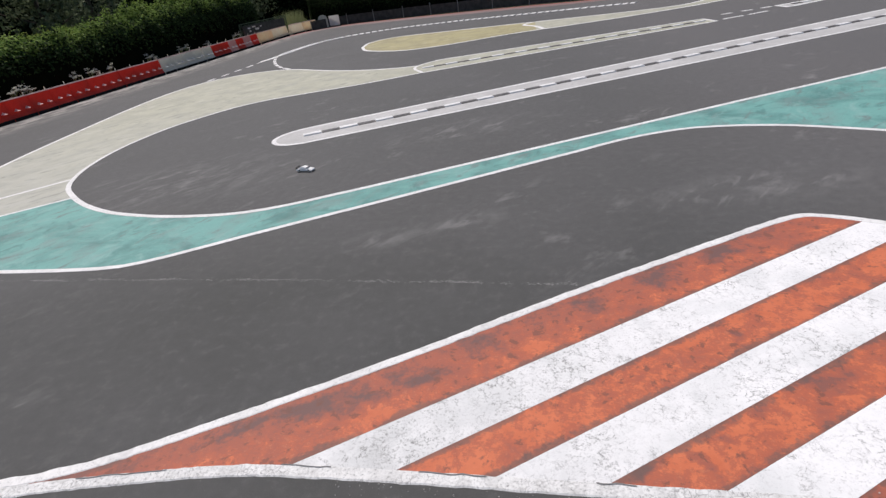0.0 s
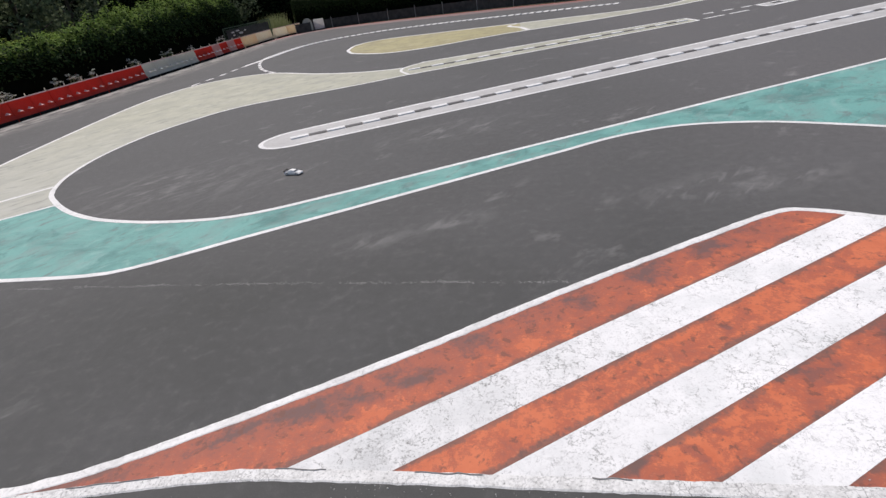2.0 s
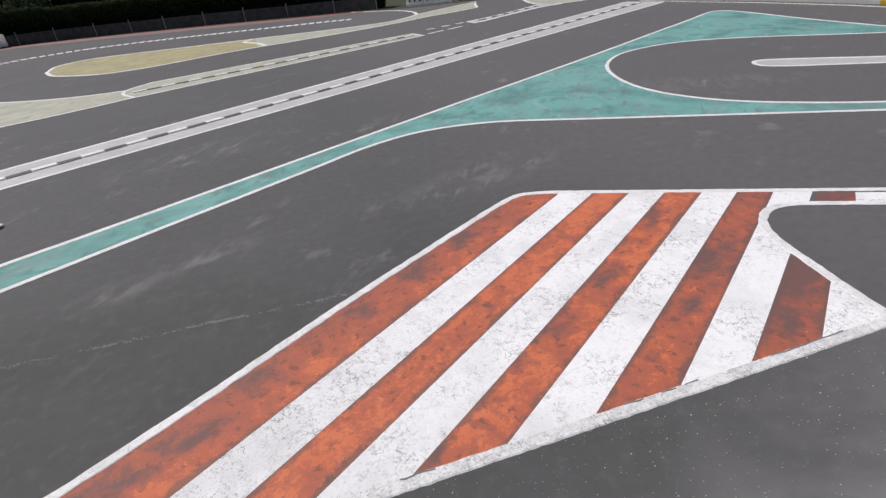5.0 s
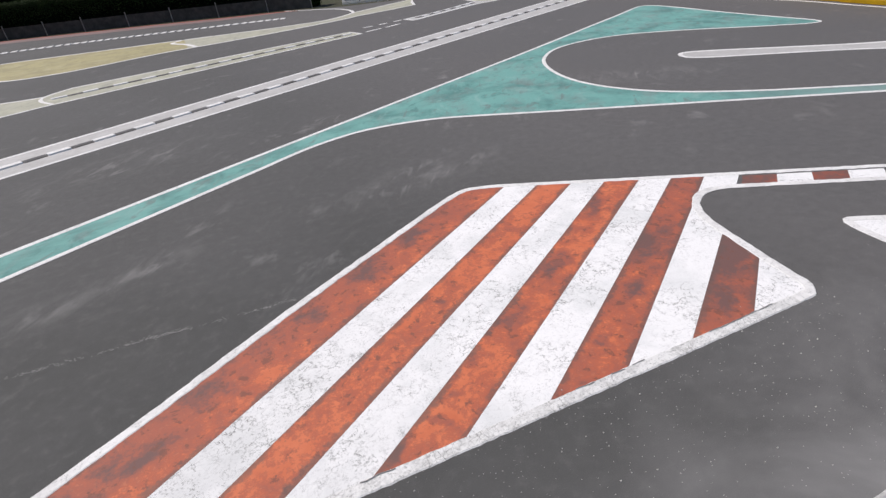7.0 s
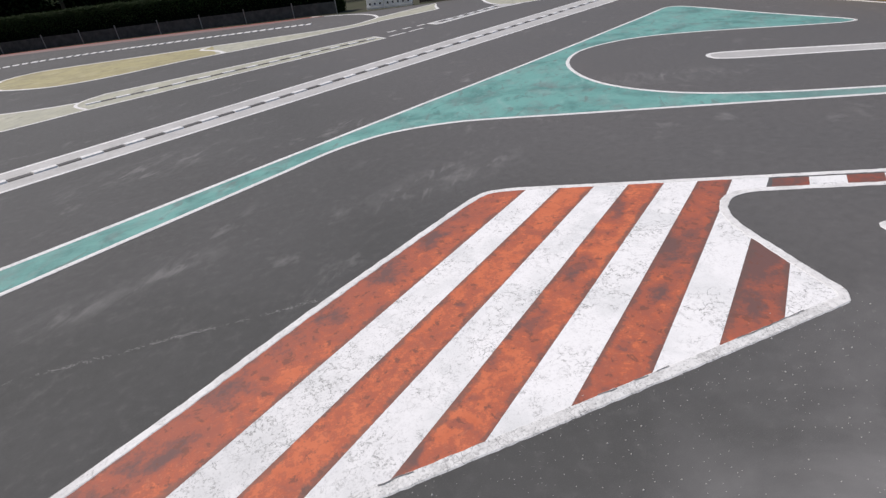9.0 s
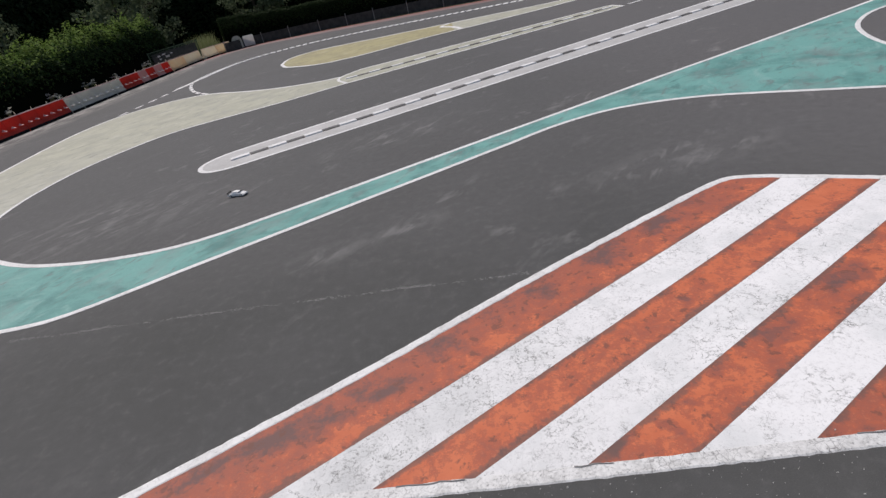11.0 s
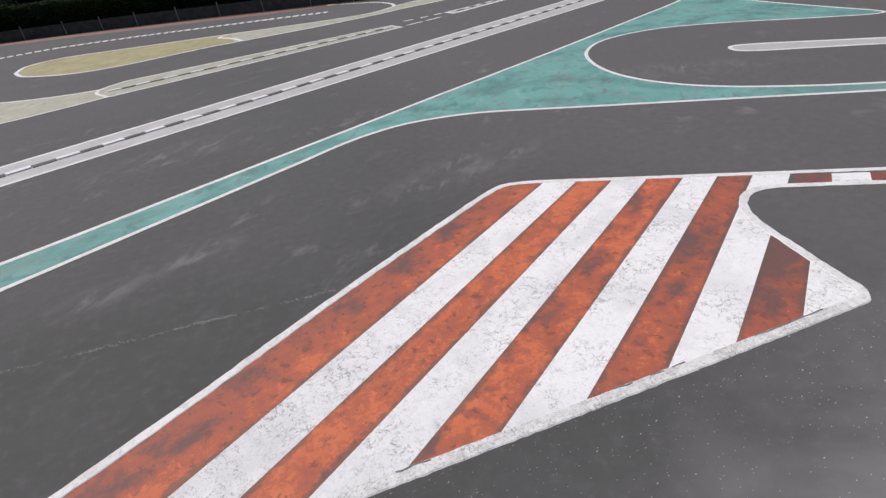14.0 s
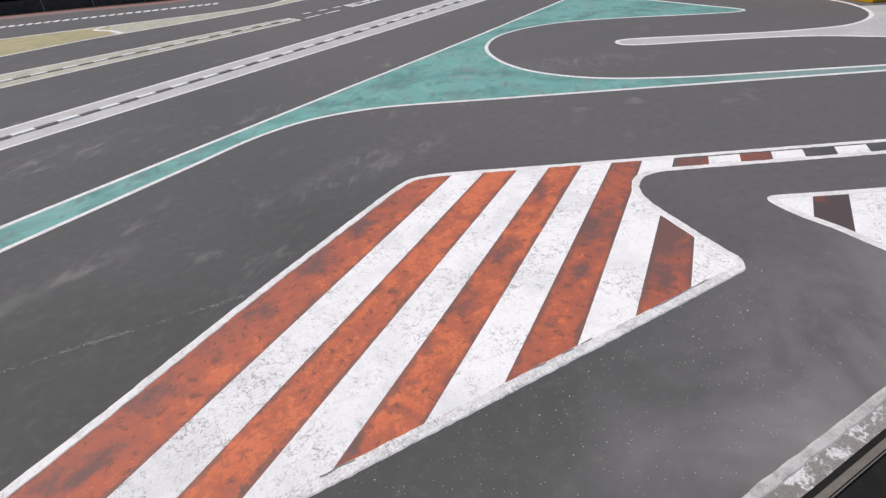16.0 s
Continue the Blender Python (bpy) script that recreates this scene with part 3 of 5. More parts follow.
def flat(outline, top):
    """One flat face inside a plan outline."""
    bm = bmesh.new()
    vs = []
    for q in outline:
        if not vs or (Vector(q).to_2d() - vs[-1].co.to_2d()).length > 1e-3:
            vs.append(bm.verts.new((q[0], q[1], top)))
    if (vs[0].co - vs[-1].co).length < 1e-3:
        bm.verts.remove(vs.pop())
    bm.faces.new(vs)
    bmesh.ops.triangulate(bm, faces=bm.faces[:])
    bm.normal_update()
    if bm.faces and sum(f.normal.z for f in bm.faces) < 0:
        bmesh.ops.reverse_faces(bm, faces=bm.faces[:])
    return bm


def thicken(bm, deep=0.004):
    """Gives a flat coat of paint its thin edge."""
    top = bm.faces[:]
    lower = bmesh.ops.extrude_face_region(bm, geom=top, use_keep_orig=True)
    bmesh.ops.translate(bm, verts=[v for v in lower["geom"] if isinstance(v, bmesh.types.BMVert)], vec=(0, 0, -deep))
    bmesh.ops.recalc_face_normals(bm, faces=bm.faces[:])
    return bm


def fill(outline, top, deep=0.004):
    return thicken(flat(outline, top), deep)


def ribbon(path, width, top, closed=False, ragged=0.06, deep=0.004, fine=2.3):
    """A painted line along a plan path, its edges a little uneven."""
    bm = bmesh.new()
    n = len(path)
    prev = first = None
    for i, q in enumerate(path):
        a = path[(i - 1) % n] if (closed or i) else q
        b = path[(i + 1) % n] if (closed or i < n - 1) else q
        d = (Vector(b) - Vector(a)).to_2d()
        d = d.normalized() if d.length else Vector((1, 0))
        s = Vector((-d.y, d.x))
        w = [width / 2 * (1 + ragged * (2 * noise.noise((q[0] * fine, q[1] * fine, k * 9.1)))) for k in (0, 1)]
        p, r = Vector(q).to_2d() + s * w[0], Vector(q).to_2d() - s * w[1]
        po, ro = p + s * deep * 2, r - s * deep * 2
        row = [bm.verts.new((po.x, po.y, top - deep)), bm.verts.new((p.x, p.y, top)), bm.verts.new((r.x, r.y, top)), bm.verts.new((ro.x, ro.y, top - deep))]
        if prev:
            for k in range(3):
                bm.faces.new((prev[k], prev[k + 1], row[k + 1], row[k]))
        else:
            first = row
        prev = row
    if closed:
        for k in range(3):
            bm.faces.new((prev[k], prev[k + 1], first[k + 1], first[k]))
    else:
        bm.faces.new(first)
        bm.faces.new(prev[::-1])
    bmesh.ops.recalc_face_normals(bm, faces=bm.faces[:])
    return bm


def finer(path, step=0.05):
    """The same path in short steps."""
    out = [path[0]]
    for a, b in zip(path, path[1:]):
        out += straight(a, b, step)[1:]
    return out


def slab(a, b, width, top, deep, lift=0.0):
    """One block of a kerb between two plan points."""
    bm = bmesh.new()
    a, b = Vector(a), Vector(b)
    d = (b - a).normalized()
    s = Vector((-d.y, d.x)) * width / 2
    lo = [bm.verts.new((*q, top - deep)) for q in (a - s, b - s, b + s, a + s)]
    t = 0.82
    hi = [bm.verts.new((*q, top)) for q in (a - s * t, b - s * t, b + s * t, a + s * t)]
    bm.faces.new(hi)
    bm.faces.new(lo[::-1])
    for i in range(4):
        bm.faces.new((lo[i], lo[(i + 1) % 4], hi[(i + 1) % 4], hi[i]))
    bmesh.ops.recalc_face_normals(bm, faces=bm.faces[:])
    return bm


def cut(bm, point, normal):
    """Keep what lies on the side the normal points away from."""
    bmesh.ops.bisect_plane(bm, geom=bm.verts[:] + bm.edges[:] + bm.faces[:], plane_co=point, plane_no=normal, clear_outer=True)
    return bm


def keep_largest(bm):
    """Drops the slivers that a cut leaves beside the main piece."""
    todo, groups = set(bm.faces), []
    while todo:
        grp, stack = set(), [next(iter(todo))]
        while stack:
            f = stack.pop()
            if f in todo:
                todo.discard(f)
                grp.add(f)
                stack += [g for e in f.edges for g in e.link_faces]
        groups.append(grp)
    groups.sort(key=lambda g: -sum(f.calc_area() for f in g))
    rest = [f for g in groups[1:] for f in g]
    if rest:
        bmesh.ops.delete(bm, geom=rest, context="FACES")
    return bm


Z1, Z2 = 0.004, 0.008

# ---------------------------------------------------------------- ground and asphalt
bm = bmesh.new()
bmesh.ops.create_grid(bm, x_segments=8, y_segments=8, size=900)
bmesh.ops.translate(bm, verts=bm.verts[:], vec=(0, 0, -0.03))
tagged(part("ground", bm, SOIL), "dark bare soil and thin grass round the track", "ground", kind="structure")

OUTER = smooth([(-21.2, 40), (-21.2, 46), (-20.3, 50.6), (-17.4, 52.8), (-11.4, 50.9), (-6.0, 48.2), (-1.1, 45.6), (3.0, 43.0), (7.2, 40.6), (10.6, 37.6), (15.6, 36.0)], 1.0)
track = [Vector((-21.2, -8))] + OUTER + [Vector(q) for q in ((24, 33), (24, -8))]
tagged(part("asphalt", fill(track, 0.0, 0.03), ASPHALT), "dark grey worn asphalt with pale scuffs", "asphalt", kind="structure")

# pale joint between two lanes of asphalt
rj = random.Random(5)
bm = bmesh.new()
for i in range(3000):
    x = rj.uniform(-8.0, 0.36)
    if noise.noise((x * 1.7, 0.3, 0)) + 0.6 * noise.noise((x * 7, 0.7, 0)) < rj.uniform(-0.35, 0.70):
        continue
    y = 5.20 - 0.09 * (x + 4) - 0.004 * (x + 4) ** 2 + 0.03 * noise.noise((x * 1.6, 5, 0)) + 0.015 * noise.noise((x * 9, 2, 0)) + rj.gauss(0, 0.015)
    n, w, a0 = rj.choice((4, 5, 6)), rj.uniform(0.002, 0.007), rj.random()
    bm.faces.new([bm.verts.new((x + 1.8 * w * math.cos(a0 + 6.283 * k / n), y + w * math.sin(a0 + 6.283 * k / n), 0.001 + 0.0000003 * i)) for k in range(n)])
tagged(part("asphalt_joint", bm, JOINT), "thin pale broken joint across the asphalt", "joint", kind="structure")

# ---------------------------------------------------------------- striped island by the stand
isl = thing("striped_island", "painted island of worn orange and white slanting stripes", "road marking", "painted islands")
left = smooth([(-6.2, 1.86), (-5.2, 1.99), (-4.35, 2.17), (-3.63, 2.37), (-2.65, 2.86), (-1.35, 3.58), (-0.40, 4.15), (0.45, 4.66), (1.46, 5.23), (2.50, 5.81)])
corner = smooth([(2.50, 5.81), (2.86, 5.98), (3.10, 6.01), (3.45, 5.865)], 0.08)
topside = straight((3.45, 5.865), (6.20, 4.171))
nose = smooth([(5.92, 3.89), (5.60, 4.055), (5.30, 4.065), (5.06, 3.92), (4.90, 3.72), (4.79, 3.44), (4.71, 3.12), (4.615, 2.70), (4.545, 2.36), (4.51, 2.21), (4.42, 2.125)], 0.06)
bottom = smooth([(4.42, 2.125), (3.8, 2.145), (1.2, 2.25), (-1.2, 2.36), (-2.25, 2.38), (-3.0, 2.30), (-3.8, 2.19), (-4.6, 2.04), (-6.2, 1.80)])
ISLAND = left[:-1] + corner[:-1] + topside + nose[:-1] + bottom[:-1]
# where each stripe edge starts on the near side, and its slope
EDGES = ((-1.89, 2.435, 0.619), (-1.09, 2.405, 0.632), (-0.405, 2.355, 0.629), (0.355, 2.34, 0.636), (1.01, 2.285, 0.633),
         (1.73, 2.275, 0.641), (2.40, 2.21, 0.655), (3.09, 2.21, 0.650), (3.76, 2.165, 0.69))
for i in range(10):
    white = i % 2 == 1
    bm = flat(ISLAND, Z1)
    gap = 0.0 if white else 0.001
    for k, side in ((i, 1), (i - 1, -1)):
        if 0 <= k < 9:
            x, y, g = EDGES[k]
            n = Vector((g, -1, 0)).normalized() * side
            cut(bm, Vector((x, y, 0)) - n * gap, n)
    keep_largest(bm)
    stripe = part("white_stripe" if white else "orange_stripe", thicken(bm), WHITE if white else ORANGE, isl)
    if not white:
        wear_at, wear_by = ((0.12, 0.0), (0.0, 0.0), (0.05, 0.0), (0.17, 0.06), (0.28, 0.42))[i // 2]
        margin, wear = stripe.data.uv_layers.new(name="margin"), stripe.data.uv_layers.new(name="wear")
        for lp in stripe.data.loops:
            p = stripe.data.vertices[lp.vertex_index].co
            ds = [1.0, 1.0]
            for j, k in enumerate((i, i - 1)):
                if 0 <= k < 9:
                    x, y, g = EDGES[k]
                    ds[j] = abs(g * (p.x - x) - (p.y - y)) / math.hypot(g, 1)
            if i == 0:
                ds[1] = max(0.0, abs(0.575 * (p.x + 0.40) - (p.y - 4.15)) / math.hypot(0.575, 1) - 0.045)
            margin.data[lp.index].uv = ds
            across = 0.0
            if i == 0:      # the wheels run along its outer side
                across = 0.30 - 0.38 * min(1.0, max(0.0, abs(0.575 * (p.x + 0.40) - (p.y - 4.15)) / math.hypot(0.575, 1) / 0.55))
            wear.data[lp.index].uv = (wear_at + wear_by * (p.y - 2.2) + across, 0)
part("edge_line", ribbon(finer(left + corner[1:] + straight((3.45, 5.865), (11.2, 1.09))), 0.08, Z2, ragged=0.16, fine=9), LINE, isl, "white edge line")
part("edge_line", ribbon(finer(straight((10.9, 0.86), (6.05, 3.81)) + nose + bottom[1:2]), 0.085, Z2, ragged=0.16, fine=9), LINE, isl)
part("kerb_band", ribbon(finer(bottom), 0.09, Z1 + 0.002, deep=0.006, ragged=0.10, fine=17), KERB, isl, "cracked white concrete edging")
# the joint between the painted stripes and the edging has opened here and there
joint = [q for q in finer(bottom, 0.04) if -3.6 < q.x < 4.1]
piece = []
for q in joint + [None]:
    gone = q is None or noise.noise((q.x * 1.9, 3.3, 0)) + 0.8 * noise.noise((q.x * 8, 1.2, 0)) < 0.08
    if not gone:
        piece.append(q + Vector((0, 0.043 + 0.012 * noise.noise((q.x * 11, 7.7, 0)))))
    elif len(piece) > 3:
        part("crack", ribbon(piece, 0.0045, Z2 + 0.003, ragged=0.9, deep=0.001, fine=23), CRACK, isl)
    if gone:
        piece = []
# kerb that carries on from the island
for i in range(13):
    a0, a1 = 0.418 * i, 0.418 * (i + 1)
    kd, ks = Vector((0.853, -0.522)), Vector((0.79, 0.613))
    lo = Vector((5.85, 3.925))
    bm = flat([lo + kd * a0, lo + kd * a1, lo + kd * a1 + ks * 0.325, lo + kd * a0 + ks * 0.325], Z1 + 0.001)
    part("kerb_block", thicken(bm), (RUST if i < 3 else BLACK) if i % 2 == 0 else WHITE, isl)

# second striped island
isl2 = thing("striped_island", "smaller island with white and dark red blocks", "road marking", "painted islands")
ISL2 = smooth([(9.0, 0.84), (7.02, 2.065), (6.43, 2.43), (6.06, 2.665), (5.93, 2.71), (5.86, 2.60), (5.80, 2.28), (5.80, 1.96), (5.735, 1.48), (5.70, 1.1)], 0.12) + [Vector((7.2, 0.8))]
for i, (a, b) in enumerate(((-9, -0.05), (-0.05, 0.30), (0.30, 0.80), (0.80, 1.26), (1.26, 9))):
    bm = flat(ISL2, Z1)
    n = Vector((0.488, -0.873, 0))
    o = Vector((6.45, 2.49, 0))
    cut(bm, o + n * b, n)
    cut(bm, o + n * a, -n)
    if bm.verts:
        part("white_stripe" if i % 2 == 0 else "dark_stripe", thicken(bm), WHITE if i % 2 == 0 else DARK_RED, isl2)
    else:
        bm.free()
part("edge_line", ribbon(ISL2, 0.085, Z2, closed=True), LINE, isl2)

# ---------------------------------------------------------------- long teal island
teal = thing("teal_island", "long painted teal island with white edge lines", "road marking", "painted islands")
hook = smooth([(-9.40, 8.87), (-8.70, 8.36), (-7.70, 7.84), (-6.50, 7.49), (-5.50, 7.36), (-4.80, 7.37), (-4.10, 7.55), (-3.20, 7.94)])
far = straight((-3.20, 7.94), (4.2, 11.35)) + smooth([(4.2, 11.35), (6.6, 12.42), (9.16, 13.60), (12.9, 15.40), (15.2, 16.50), (16.4, 17.12)])[1:]
apex = smooth([(16.4, 17.12), (17.1, 17.42), (17.5, 17.1), (17.4, 15.6), (17.05, 13.4), (16.85, 11.3), (16.76, 10.2), (16.55, 9.85), (16.1, 10.0)])
loop = smooth([(16.1, 10.0), (15.06, 10.98), (13.84, 12.20), (12.6, 13.12), (11.5, 13.45), (10.4, 13.38), (9.55, 13.0), (8.76, 12.22), (8.26, 11.3), (7.96, 10.3), (7.9, 9.4), (8.08, 8.5), (8.55, 7.60), (9.5, 6.62), (10.4, 5.93), (11.5, 5.13), (12.7, 4.25), (15.6, 2.15)])
near = straight((15.4, 2.05), (5.6, 8.55)) + smooth([(5.6, 8.55), (4.95, 9.0), (4.3, 9.40), (3.6, 9.66), (2.86, 9.78), (2.2, 9.69), (1.5, 9.45), (0.72, 9.03)])[1:]
near += straight((0.72, 9.03), (-4.3, 6.46))[1:] + smooth([(-4.3, 6.46), (-5.0, 6.08), (-5.6, 5.79), (-6.2, 5.68), (-7.6, 5.73), (-9.0, 5.84), (-12.0, 6.1)])[1:]
part("paint", fill(hook[:-1] + far[:-1] + apex[:-1] + loop + near + [Vector((-11.9, 7.1))], Z1), TEAL, teal)
part("edge_line", ribbon(far, 0.088, Z2), LINE, teal)
part("edge_line", ribbon(apex + loop[1:], 0.08, Z2), LINE, teal)
part("edge_line", ribbon(near, 0.088, Z2), LINE, teal)
part("edge_line", ribbon(straight((-9.40, 8.87), (-11.9, 7.1)), 0.07, Z2), LINE, teal)

# ---------------------------------------------------------------- pale yellow island by the far bend
straw = thing("yellow_island", "broad pale yellow painted island with white edges", "road marking", "painted islands")
inner = smooth([(-3.8, 19.38), (-5.0, 18.80), (-6.2, 18.32), (-8.0, 17.80), (-9.1, 17.40), (-9.9, 16.75), (-10.5, 15.8), (-11.0, 14.7), (-11.2, 13.5), (-11.2, 12.3), (-10.95, 11.1), (-10.57, 10.2), (-10.1, 9.5), (-9.40, 8.87)])
outer = smooth([(-13.9, 8.0), (-14.3, 11.0), (-14.8, 13.4), (-15.3, 16.4), (-15.7, 19.4), (-15.8, 21.8), (-15.45, 23.6), (-14.8, 24.6), (-13.6, 25.2), (-12.2, 25.2), (-10.9, 24.65), (-8.6, 22.85), (-6.7, 21.72), (-5.2, 21.2), (-4.3, 21.1)])
part("paint", fill([Vector((-11.9, 7.1))] + outer + inner[:-1] + [Vector((-9.40, 8.87))], Z1 - 0.001), STRAW, straw)
part("edge_line", ribbon(outer, 0.11, Z2), LINE, straw)
part("edge_line", ribbon(inner + hook[1:], 0.095, Z2 + 0.002), LINE, straw)
part("seam_line", ribbon(straight((-10.62, 10.15), (-12.9, 8.0)), 0.10, Z2), LINE, straw)


def kerb_strip(name, label, lower, upper, row, count, pitch, paint, tip):
    """A long painted strip with a row of raised white and black kerb blocks down its middle."""
    k = thing(name, label, "kerb", "kerb strips")
    ring = [Vector(q) for q in lower] + [Vector(q) for q in upper]
    part("paint", fill(ring + tip, Z1), paint, k)
    part("edge_line", ribbon(ring + tip, 0.10, Z2, closed=True), LINE, k)
    a, d = Vector(row[0]), (Vector(row[1]) - Vector(row[0])).normalized()
    for i in range(count):
        part("white_block" if i % 2 == 0 else "black_block", slab(a + d * pitch * i, a + d * pitch * (i + 0.97), 0.22, 0.034 if i % 2 == 0 else 0.020, 0.031 if i % 2 == 0 else 0.017), LINE if i % 2 == 0 else BLACK, k)
    return k


kerb_strip("grey_kerb_strip", "long light grey strip with white and black kerb blocks",
           straight((-5.3, 11.36), (18.6, 21.9)), straight((18.0, 23.9), (-5.2, 13.05)), ((-5.55, 12.02), (18.0, 22.85)), 57, 0.455, GREY,
           smooth([(-5.2, 13.05), (-5.95, 12.62), (-6.27, 12.05), (-6.1, 11.55), (-5.7, 11.33), (-5.3, 11.36)], 0.12)[1:-1])
kerb_strip("yellow_kerb_strip", "long pale yellow strip with white and black kerb blocks",
           straight((-3.8, 19.35), (7.2, 23.2)), straight((7.0, 24.35), (-3.6, 22.0)), ((-4.0, 20.35), (7.0, 23.72)), 25, 0.455, STRAW,
           smooth([(-3.6, 22.0), (-4.25, 21.2), (-4.3, 20.4), (-3.8, 19.35)], 0.2)[1:-1])

# ---------------------------------------------------------------- far lines
lines = thing("lane_lines", "thin white dashed lane lines on the asphalt", "road marking")


def dashes(parent, path, length, gap, width):
    run, on, piece = 0.0, True, [path[0]]
    for a, b in zip(path, path[1:]):
        seg = (b - a).length
        while run + seg > (length if on else gap):
            k = ((length if on else gap) - run) / seg
            a = a.lerp(b, k)
            if on:
                part("dash", ribbon(piece + [a], width, Z2), LINE, parent)
            on, run, piece, seg = not on, 0.0, [a], (b - a).length
        run += seg
        piece.append(b)


dashes(lines, smooth([(-15.4, 24.4), (-15.2, 27.0), (-15.1, 30.0)]), 0.62, 0.62, 0.16)
part("wedge", ribbon(smooth([(-15.15, 30.0), (-15.0, 31.0), (-14.95, 32.4)]), 0.34, Z2), LINE, lines)
dashes(lines, smooth([(-14.95, 31.6), (-14.1, 29.4), (-13.1, 27.4), (-12.1, 25.9), (-11.2, 24.9)]), 0.8, 0.3, 0.16)
dline = smooth([(-14.95, 32.4), (-14.75, 35.2), (-14.2, 37.6), (-13.0, 39.2), (-11.3, 40.0), (-9.1, 40.4), (-4.9, 39.6), (-1.0, 38.2), (2.5, 36.9), (4.6, 36.1), (6.5, 35.3)], 0.075)
part("solid_line", ribbon(dline[:60], 0.50, Z2), LINE, lines)
row = thing("block_row", "long curved row of small raised white kerb blocks", "kerb", "kerb strips")
run, start = 0.0, dline[2]
for a, b in zip(dline[2:], dline[3:]):
    run += (b - a).length
    if run >= 0.30 and start is not None:
        part("white_block", slab(start, b, 0.48, 0.032, 0.032), LINE, row)
        start = None
    if run >= 0.45:
        run, start = 0.0, b
dashes(lines, smooth([(7.9, 25.0), (9.0, 25.25), (10.0, 25.55)]), 0.45, 0.40, 0.16)
dashes(lines, smooth([(7.5, 23.5), (9.0, 24.1), (10.3, 24.68)]), 0.9, 0.25, 0.14)
k_low = smooth([(10.3, 24.68), (12.6, 25.85), (14.9, 26.95), (16.4, 27.15)])
k_up = smooth([(15.7, 28.4), (14.6, 27.75), (13.3, 26.95), (11.6, 26.12), (10.2, 25.62)])
bend = thing("grey_kerb_strip", "short light grey strip with white and black kerb blocks", "kerb", "kerb strips")
part("paint", fill(k_low + k_up, Z1), GREY, bend)
part("edge_line", ribbon(k_low + k_up, 0.14, Z2, closed=True), LINE, bend)
a, d = Vector((10.75, 25.42)), Vector((4.5, 2.35)).normalized()
for i in range(11):
    part("white_block" if i % 2 else "black_block", slab(a + d * 0.455 * i, a + d * 0.455 * (i + 0.97), 0.26, 0.034 if i % 2 else 0.020, 0.031 if i % 2 else 0.017), LINE if i % 2 else BLACK, bend)

ochre = thing("ochre_island", "slender ochre yellow painted island", "road marking", "painted islands")
o_top = smooth([(-9.2, 30.4), (-9.3, 32.5), (-8.5, 33.7), (-7.3, 33.9), (-4.2, 33.15), (-1.0, 32.4), (2.1, 31.6), (5.0, 30.9), (7.4, 30.7), (8.6, 31.3), (9.8, 32.5)])
o_bot = smooth([(13.3, 31.6), (11.4, 30.9), (9.5, 30.4), (7.9, 29.65), (4.8, 28.75), (1.8, 28.2), (-0.8, 27.8), (-3.5, 26.8), (-4.9, 26.55), (-6.4, 26.85), (-8.35, 28.5), (-9.2, 30.4)])
o_far = smooth([(9.8, 32.5), (10.1, 34.6), (9.6, 37.2), (7.4, 40.6)])
ring = o_top + [Vector(q) for q in ((12.6, 34.1), (14.8, 35.4), (13.9, 33.4))] + o_bot[:-1]
for name, mat, n in (("ochre_paint", OCHRE, Vector((1, 0.0, 0))), ("pale_paint", STRAW, Vector((-1, 0.0, 0)))):
    part(name, thicken(cut(flat(ring, Z1), Vector((0.4, 30, 0)), n)), mat, ochre)
part("edge_line", ribbon(o_bot + o_top[1:], 0.16, Z2), LINE, ochre)
part("edge_line", ribbon(smooth([(0.4, 32.1), (-0.2, 31.2), (0.4, 29.8), (0.8, 28.1)]), 0.2, Z2), LINE, ochre)
part("edge_line", ribbon([o_top[-1]] + [Vector(q) for q in ((12.6, 34.1), (14.8, 35.4), (13.9, 33.4), (13.3, 31.6))], 0.16, Z2), LINE, ochre)
pale = thing("pale_island", "pale yellow painted island with a white edge", "road marking", "painted islands")
P3 = smooth([(17.4, 33.8), (16.2, 31.0), (15.7, 28.6), (16.5, 27.4), (18.6, 27.2)]) + [Vector((22, 28.5)), Vector((22, 33))]
part("paint", fill(P3, Z1), STRAW, pale)
part("edge_line", ribbon(P3[:-2], 0.16, Z2), LINE, pale)

apron = thing("red_apron", "faded red painted band along the outer edge", "road marking")
inn = smooth([(-20.8, 41), (-20.4, 46.0), (-19.0, 49.3), (-16.9, 50.6), (-11.5, 48.4), (-6.3, 45.8), (-1.2, 43.2), (2.8, 40.9), (6.0, 39.9), (7.4, 40.3)], 1.0)
part("paint", fill([v + Vector((0, -0.15)) for v in OUTER[4:-9]] + inn[::-1], Z1), PINK, apron)
part("edge_line", ribbon(o_far[::-1], 0.2, Z2), LINE, apron)
part("red_line", ribbon([v + Vector((-0.05, -0.28)) for v in OUTER[8:-8]], 0.30, Z2), RED_LINE, apron, "bright red edge line")

# boundary on the far right, and the white spit
rim = smooth([(18.6, 23.6), (19.15, 20.0), (19.65, 17.5), (19.9, 15.2), (20.0, 13.8), (19.9, 12.3), (19.6, 11.0), (19.4, 9.8), (19.2, 8.75), (18.7, 7.95), (18.0, 7.24), (17.26, 6.80), (16.44, 6.62), (15.72, 6.68), (15.1, 6.98)])
spit = thing("white_spit", "long pale grey painted spit with white edges", "road marking", "painted islands")
